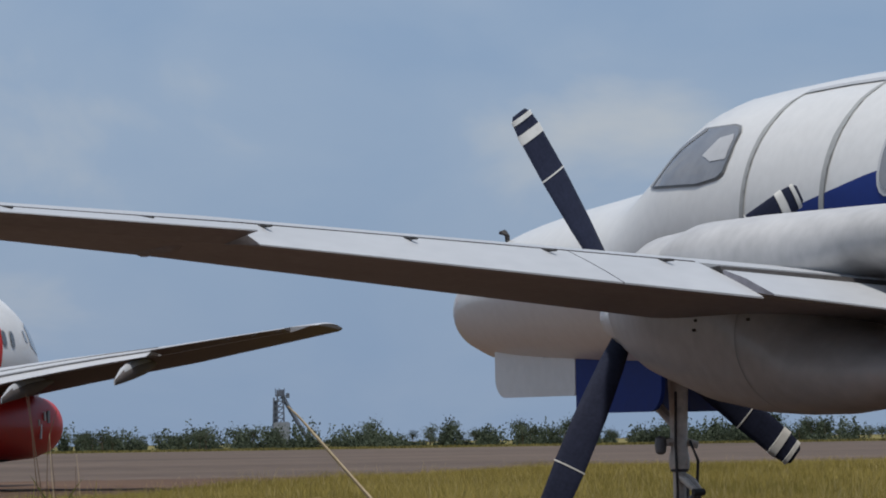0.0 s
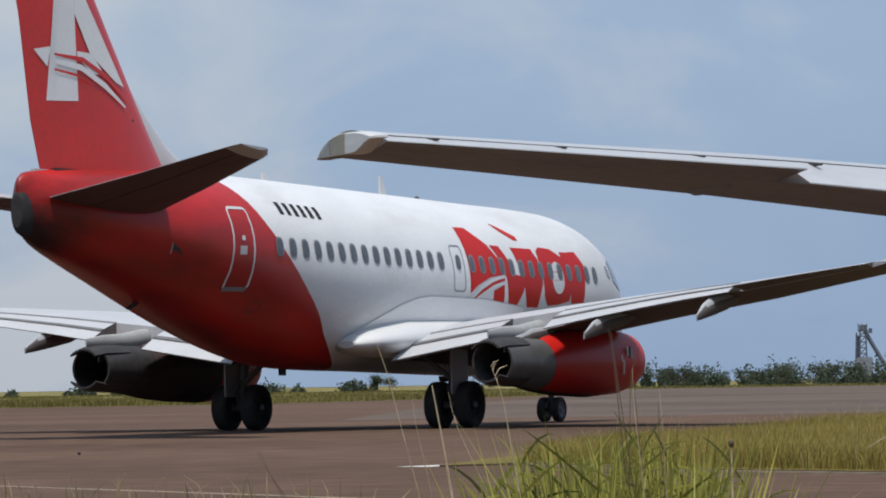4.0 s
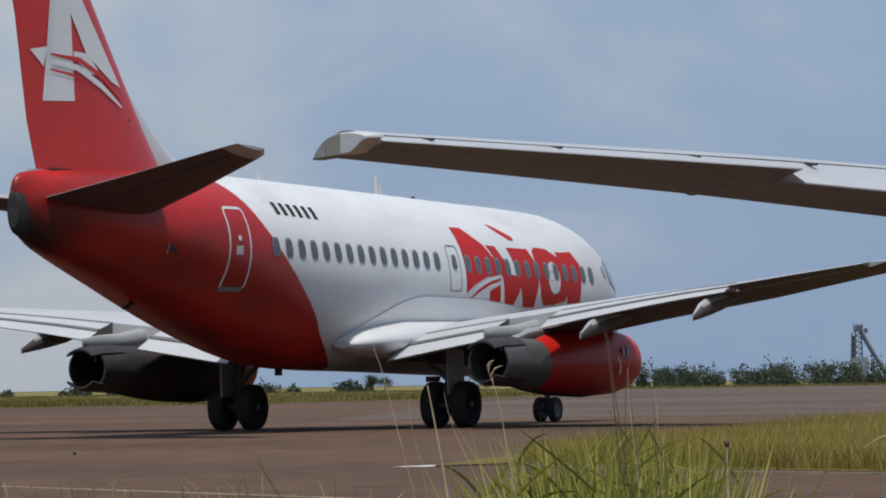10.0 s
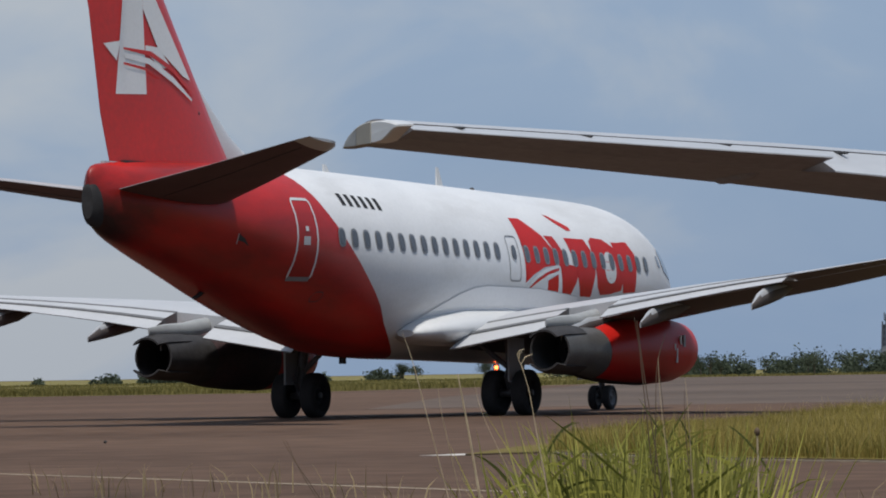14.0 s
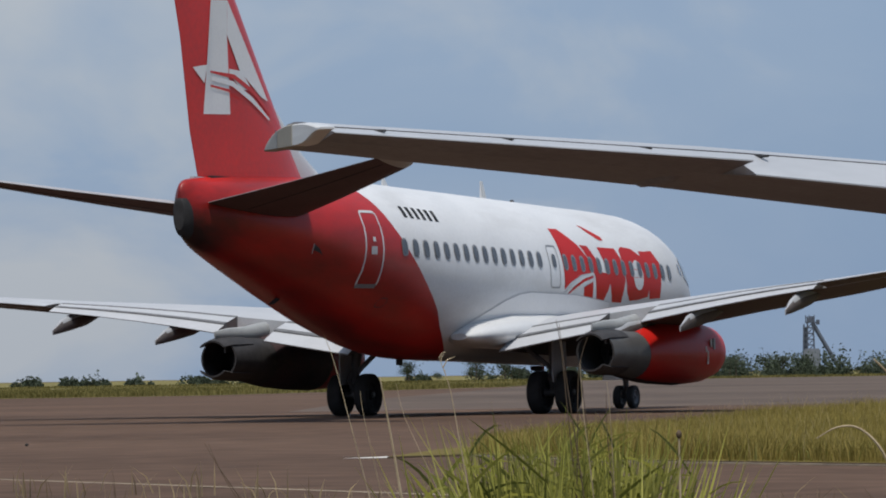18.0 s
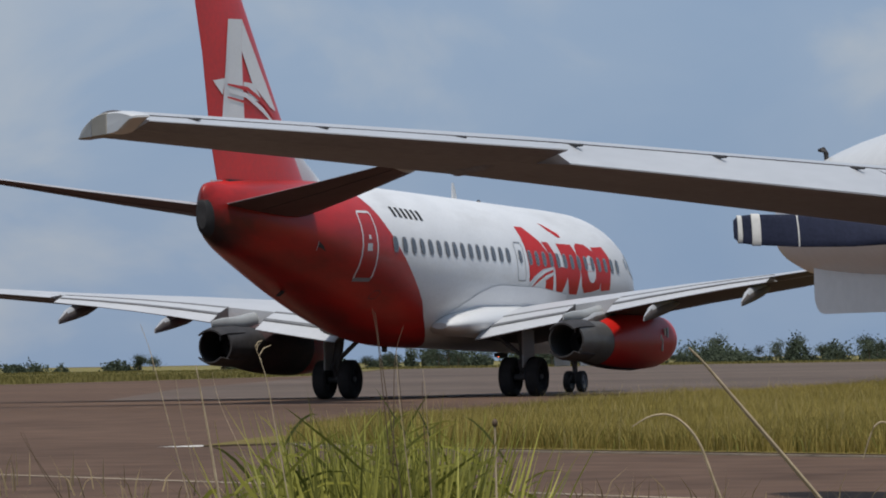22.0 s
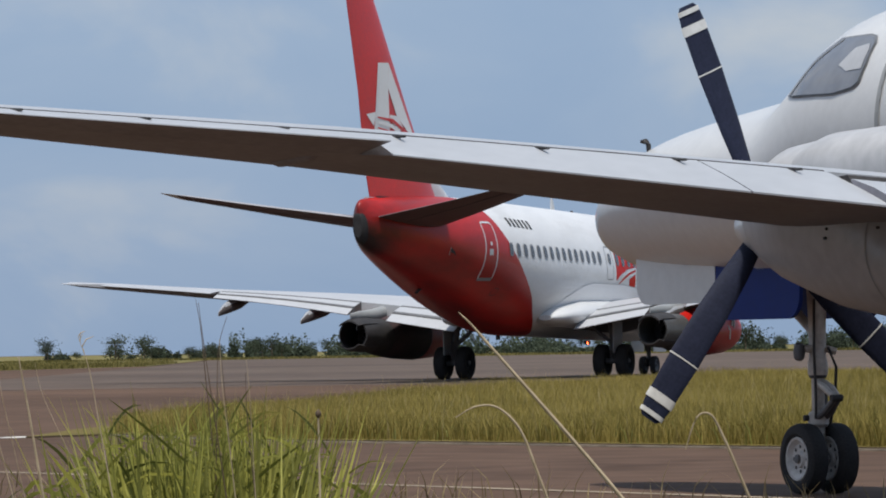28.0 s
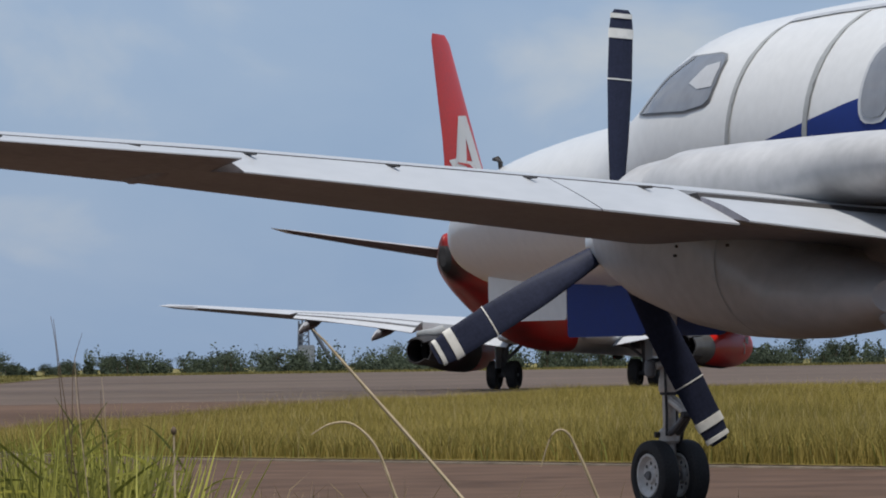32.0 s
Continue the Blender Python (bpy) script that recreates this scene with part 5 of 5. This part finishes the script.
long_grass("grass_clump", clump(-0.445, 8.2, .17, .35, 1100, 41), "tall green grass clump close to the camera", m_green, .66, .945, .013, 41, .15, leaves=1)
long_grass("grass_leaves", clump(-0.475, 8.5, .20, .5, 800, 42), "broad green grass leaves bent outwards", m_green, .60, .89, .019, 42, .27, leaves=1)
long_grass("low_grass", clump(-.84, 8.6, .44, .6, 1150, 45), "low green grass beside the tall clump", m_green, .46, .81, .013, 45, .42, leaves=1)
long_grass("grass_tips", clump(-0.45, 8.0, .24, .4, 70, 43), "tall thin green grass blades", m_green, .84, 1.0, .010, 43, .25)
long_grass("dry_grass", clump(-0.52, 8.8, .5, .8, 200, 44), "dry yellow grass blades among the green", m_dry, .55, .88, .007, 44, .5)
blades("verge_grass", scatter(4500, -11, 9, 11, 27, [(-30, 0), (30, 0), (9, 4), (-4.5, 19.5), (-12.4, 33.5), (-34, 70)], 8, .8, -.03), m_dry, "dry grass on the verge", "grass", .46, .006, .5, seed=8)
blades("taxiway_weeds", scatter(260, -11, 6, 24, 40, [(-14, 46), (-7.2, 36), (-.5, 25.5), (8, 13), (9, 16), (1.0, 27.5), (-5.9, 38.6), (-12.4, 48.6)], 9, 1.0, 0.0), m_dry, "sparse dry weeds beside the taxiway line", "grass", .30, .010, .5, seed=9)


def stalk(points, root, thick, mat, label, spray=False):
    """One long stem from its root up through the points, thinner to its tip."""
    first = Vector(points[0])
    pts = [Vector(root).lerp(first, k / 9) for k in range(9)] + [Vector(p) for p in points]
    fine = []
    for i in range(len(pts) - 1):
        p = [pts[max(i - 1, 0)], pts[i], pts[i + 1], pts[min(i + 2, len(pts) - 1)]]
        for k in range(5):
            t = k / 5
            fine.append(0.5 * (2 * p[1] + (p[2] - p[0]) * t + (2 * p[0] - 5 * p[1] + 4 * p[2] - p[3]) * t * t + (3 * p[1] - p[0] - 3 * p[2] + p[3]) * t ** 3))
    fine.append(pts[-1])
    n = len(fine) - 1
    ob = tagged(part("grass_stalk", tube(fine, [thick * (1.0 - .72 * (k / n) ** 4) for k in range(n + 1)], 6), mat), label, "stalk", "dry stalks")
    if spray:
        rng = random.Random(int(thick * 1e6) + len(points))
        for k in range(4):
            p = fine[-1 - k]
            a, r = rng.uniform(-1, 1), rng.uniform(.006, .016)
            part("seed_spray", tube([p, (p.x + a * r * .5, p.y, p.z + r * .8), (p.x + a * r * 1.3, p.y + .01, p.z + r * 1.1)], [.0008, .0009, .0004], 5), mat, ob)
    return ob


for y, thick, pts in ((6.0, .0013, ((-.62, .905), (-.638, .977), (-.651, 1.015))), (6.2, .0042, ((-.572, .808), (-.583, .879), (-.597, .959))), (6.4, .0018, ((-.504, .867), (-.516, .938), (-.531, .984))),
                      (5.0, .0042, ((.166, .811), (.117, .87), (.07, .925), (.035, .966), (.018, .986), (.004, 1.0))), (5.4, .0036, ((.338, .807), (.321, .848), (.306, .876), (.289, .873), (.275, .835))),
                      (5.5, .0036, ((.101, .804), (.08, .859), (.053, .887), (.026, .889), (.001, .876))), (7.0, .0014, ((-.314, .829), (-.317, .899), (-.321, .947))),
                      (7.0, .0016, ((-.35, .823), (-.359, .91), (-.362, .98))), (7.2, .0012, ((-.614, .802), (-.654, .893), (-.667, .947))), (7.0, .0012, ((-.685, .827), (-.70, .898), (-.705, .937)))):
    (x0, z0), (x1, z1) = pts[0], pts[1]
    root = (x0 + (x0 - x1) / max(z1 - z0, .03) * z0, y + .05, -.03)
    grown = stalk([(x, y, z) for x, z in pts], root, thick * .72, m_straw, "dry straw-coloured grass stalk standing in the verge", 6.3 < y < 6.5)
    if y == 5.0:
        long_stalk, long_root = grown, Vector(root)
for y, pts in ((9.0, ((-1.145, .699), (-1.186, .767), (-1.214, .83))), (9.0, ((-1.169, .746), (-1.199, .791), (-1.221, .831))), (8.0, ((-.397, .781), (-.405, .881), (-.411, .951))), (7.5, ((-.404, .898), (-.414, .973), (-.422, 1.043))),
               (8.0, ((-.439, .914), (-.447, 1.004), (-.455, 1.054))), (8.0, ((-.42, .854), (-.416, .964), (-.40, 1.023))), (7.6, ((-.341, .764), (-.349, .858), (-.35, .925)))):
    (x0, z0), (x1, z1) = pts[0], pts[1]
    stalk([(x, y, z) for x, z in pts], (x0 + (x0 - x1) / max(z1 - z0, .03) * z0, y + .05, -.03), .0014, m_stem, "thin brown grass stem standing in the verge")

head = new("seed_head_stem")
part("stem", tube([(-.236, 8.0, -.03), (-.238, 8.0, .4), (-.241, 8.0, .85)], [.003, .0025, .002], 6), m_straw, head)
part("seed_head", lathe([(-.008, .001), (-.005, .004), (.001, .0055), (.005, .004), (.008, .001)], "Z", 10, (-.241, 8.0, .848)), m_stem, head, "dark brown seed head")
tagged(head, "thin grass stem with a small dark seed head", "plant")
tagged(part("pebble", lathe([(-.02, .005), (-.01, .025), (.01, .028), (.03, .01)], "Z", 9, (-11.6, 66, .02)), m_dark), "dark stone lying on the asphalt", "stone")


# ---- motion ----
def blade_angle(t, k):
    """Degrees clockwise from upright, seen from behind, of blade k at t seconds."""
    marks = [(0, 44.7), (0.5, 47.7), (1.0, 50.7), (20, 167.5), (21, 176.5), (22, 184.8), (24, 205.0), (25, 213.8), (26, 221.6), (30, 244.0), (32, 254.0)]
    for (t0, a0), (t1, a1) in zip(marks, marks[1:]):
        if t <= t1:
            break
    nominal = a0 + (a1 - a0) * (t - t0) / (t1 - t0) - 360 * t + 90 * k
    a = nominal
    for _ in range(60):
        a += 0.6 * (nominal + 18.5 * math.cos(radians(a)) + 4 * math.sin(radians(a)) - a)
    return a


def motions():
    walk(turbo, [(t, pose(3.742 - f * .418, 25.798 + f * .872, .0317, 0, 0, 25.607)) for t, f in ((0, -.36), (.3, -.12), (.5, -.02), (4, 0), (14, 0), (19, .02), (24, .04), (30, .05), (32, .10))])
    foot = Matrix.Translation(long_root)
    walk(long_stalk, [(t, foot @ pose(0, 0, 0, b) @ pose(0, 0, 0, 0, 0, a) @ foot.inverted()) for t, a, b in ((0, 0, 0), (3, 6, 2), (6.5, 18, 8), (9, 18, 7), (20, 18, 5), (23, 18, 5), (26, 11, 3), (28.5, 1, 0), (32, 0, 0))])
    for b, s, k in prop_blades:
        walk(b, [(n / 10, pose(s * 2.29, 0, HUB_Z, 0, blade_angle(n / 10, k), 0)) for n in range(321)])
    rows = [(0, -11.45, 99.3, 19.4), (5, -11.45, 99.3, 19.4), (11, -11.43, 99.35, 19.4), (13, -11.24, 99.9, 19.3), (14.5, -10.7, 101.7, 19.2), (17, -9.26, 106.0, 19.0), (19, -7.95, 110.5, 18.9),
            (21, -6.2, 115.4, 18.8), (23, -4.2, 120.9, 18.9), (24.5, -2.45, 125.5, 19.3), (26, -.5, 131.0, 20.1), (29, 4.1, 144.6, 20.8), (30.5, 6.7, 152.4, 20.6), (32, 9.4, 160.2, 20.4)]
    walk(jet, [(t, pose(x, y, 0, 0, 0, -h)) for t, x, y, h in rows])
    # the beacon's lamp sweeps past the rear right quarter at 14 s, once in 1.27 s
    walk(jet_beacon, [(n / 30, pose(0, 5.0, 1.15, 0, 0, 26 + 360 * (n / 30 - 14) / 1.27)) for n in range(961)])
    scene.frame_set(1)
    spins = {w: [] for w in jet_wheels}
    gone, last = 0.0, None
    for n in range(0, 481):
        t = n / 15
        for (t0, x0, y0, _), (t1, x1, y1, _) in zip(rows, rows[1:]):
            if t <= t1:
                break
        q = (t - t0) / (t1 - t0)
        here = Vector((x0 + (x1 - x0) * q, y0 + (y1 - y0) * q))
        gone += (here - last).length if last else 0.0
        last = here
        for w in jet_wheels:
            r = w.location.z
            spins[w].append((t, pose(*w.location, -math.degrees(gone / r), 0, 0)))
    for w in jet_wheels:
        walk(w, spins[w])


motions()
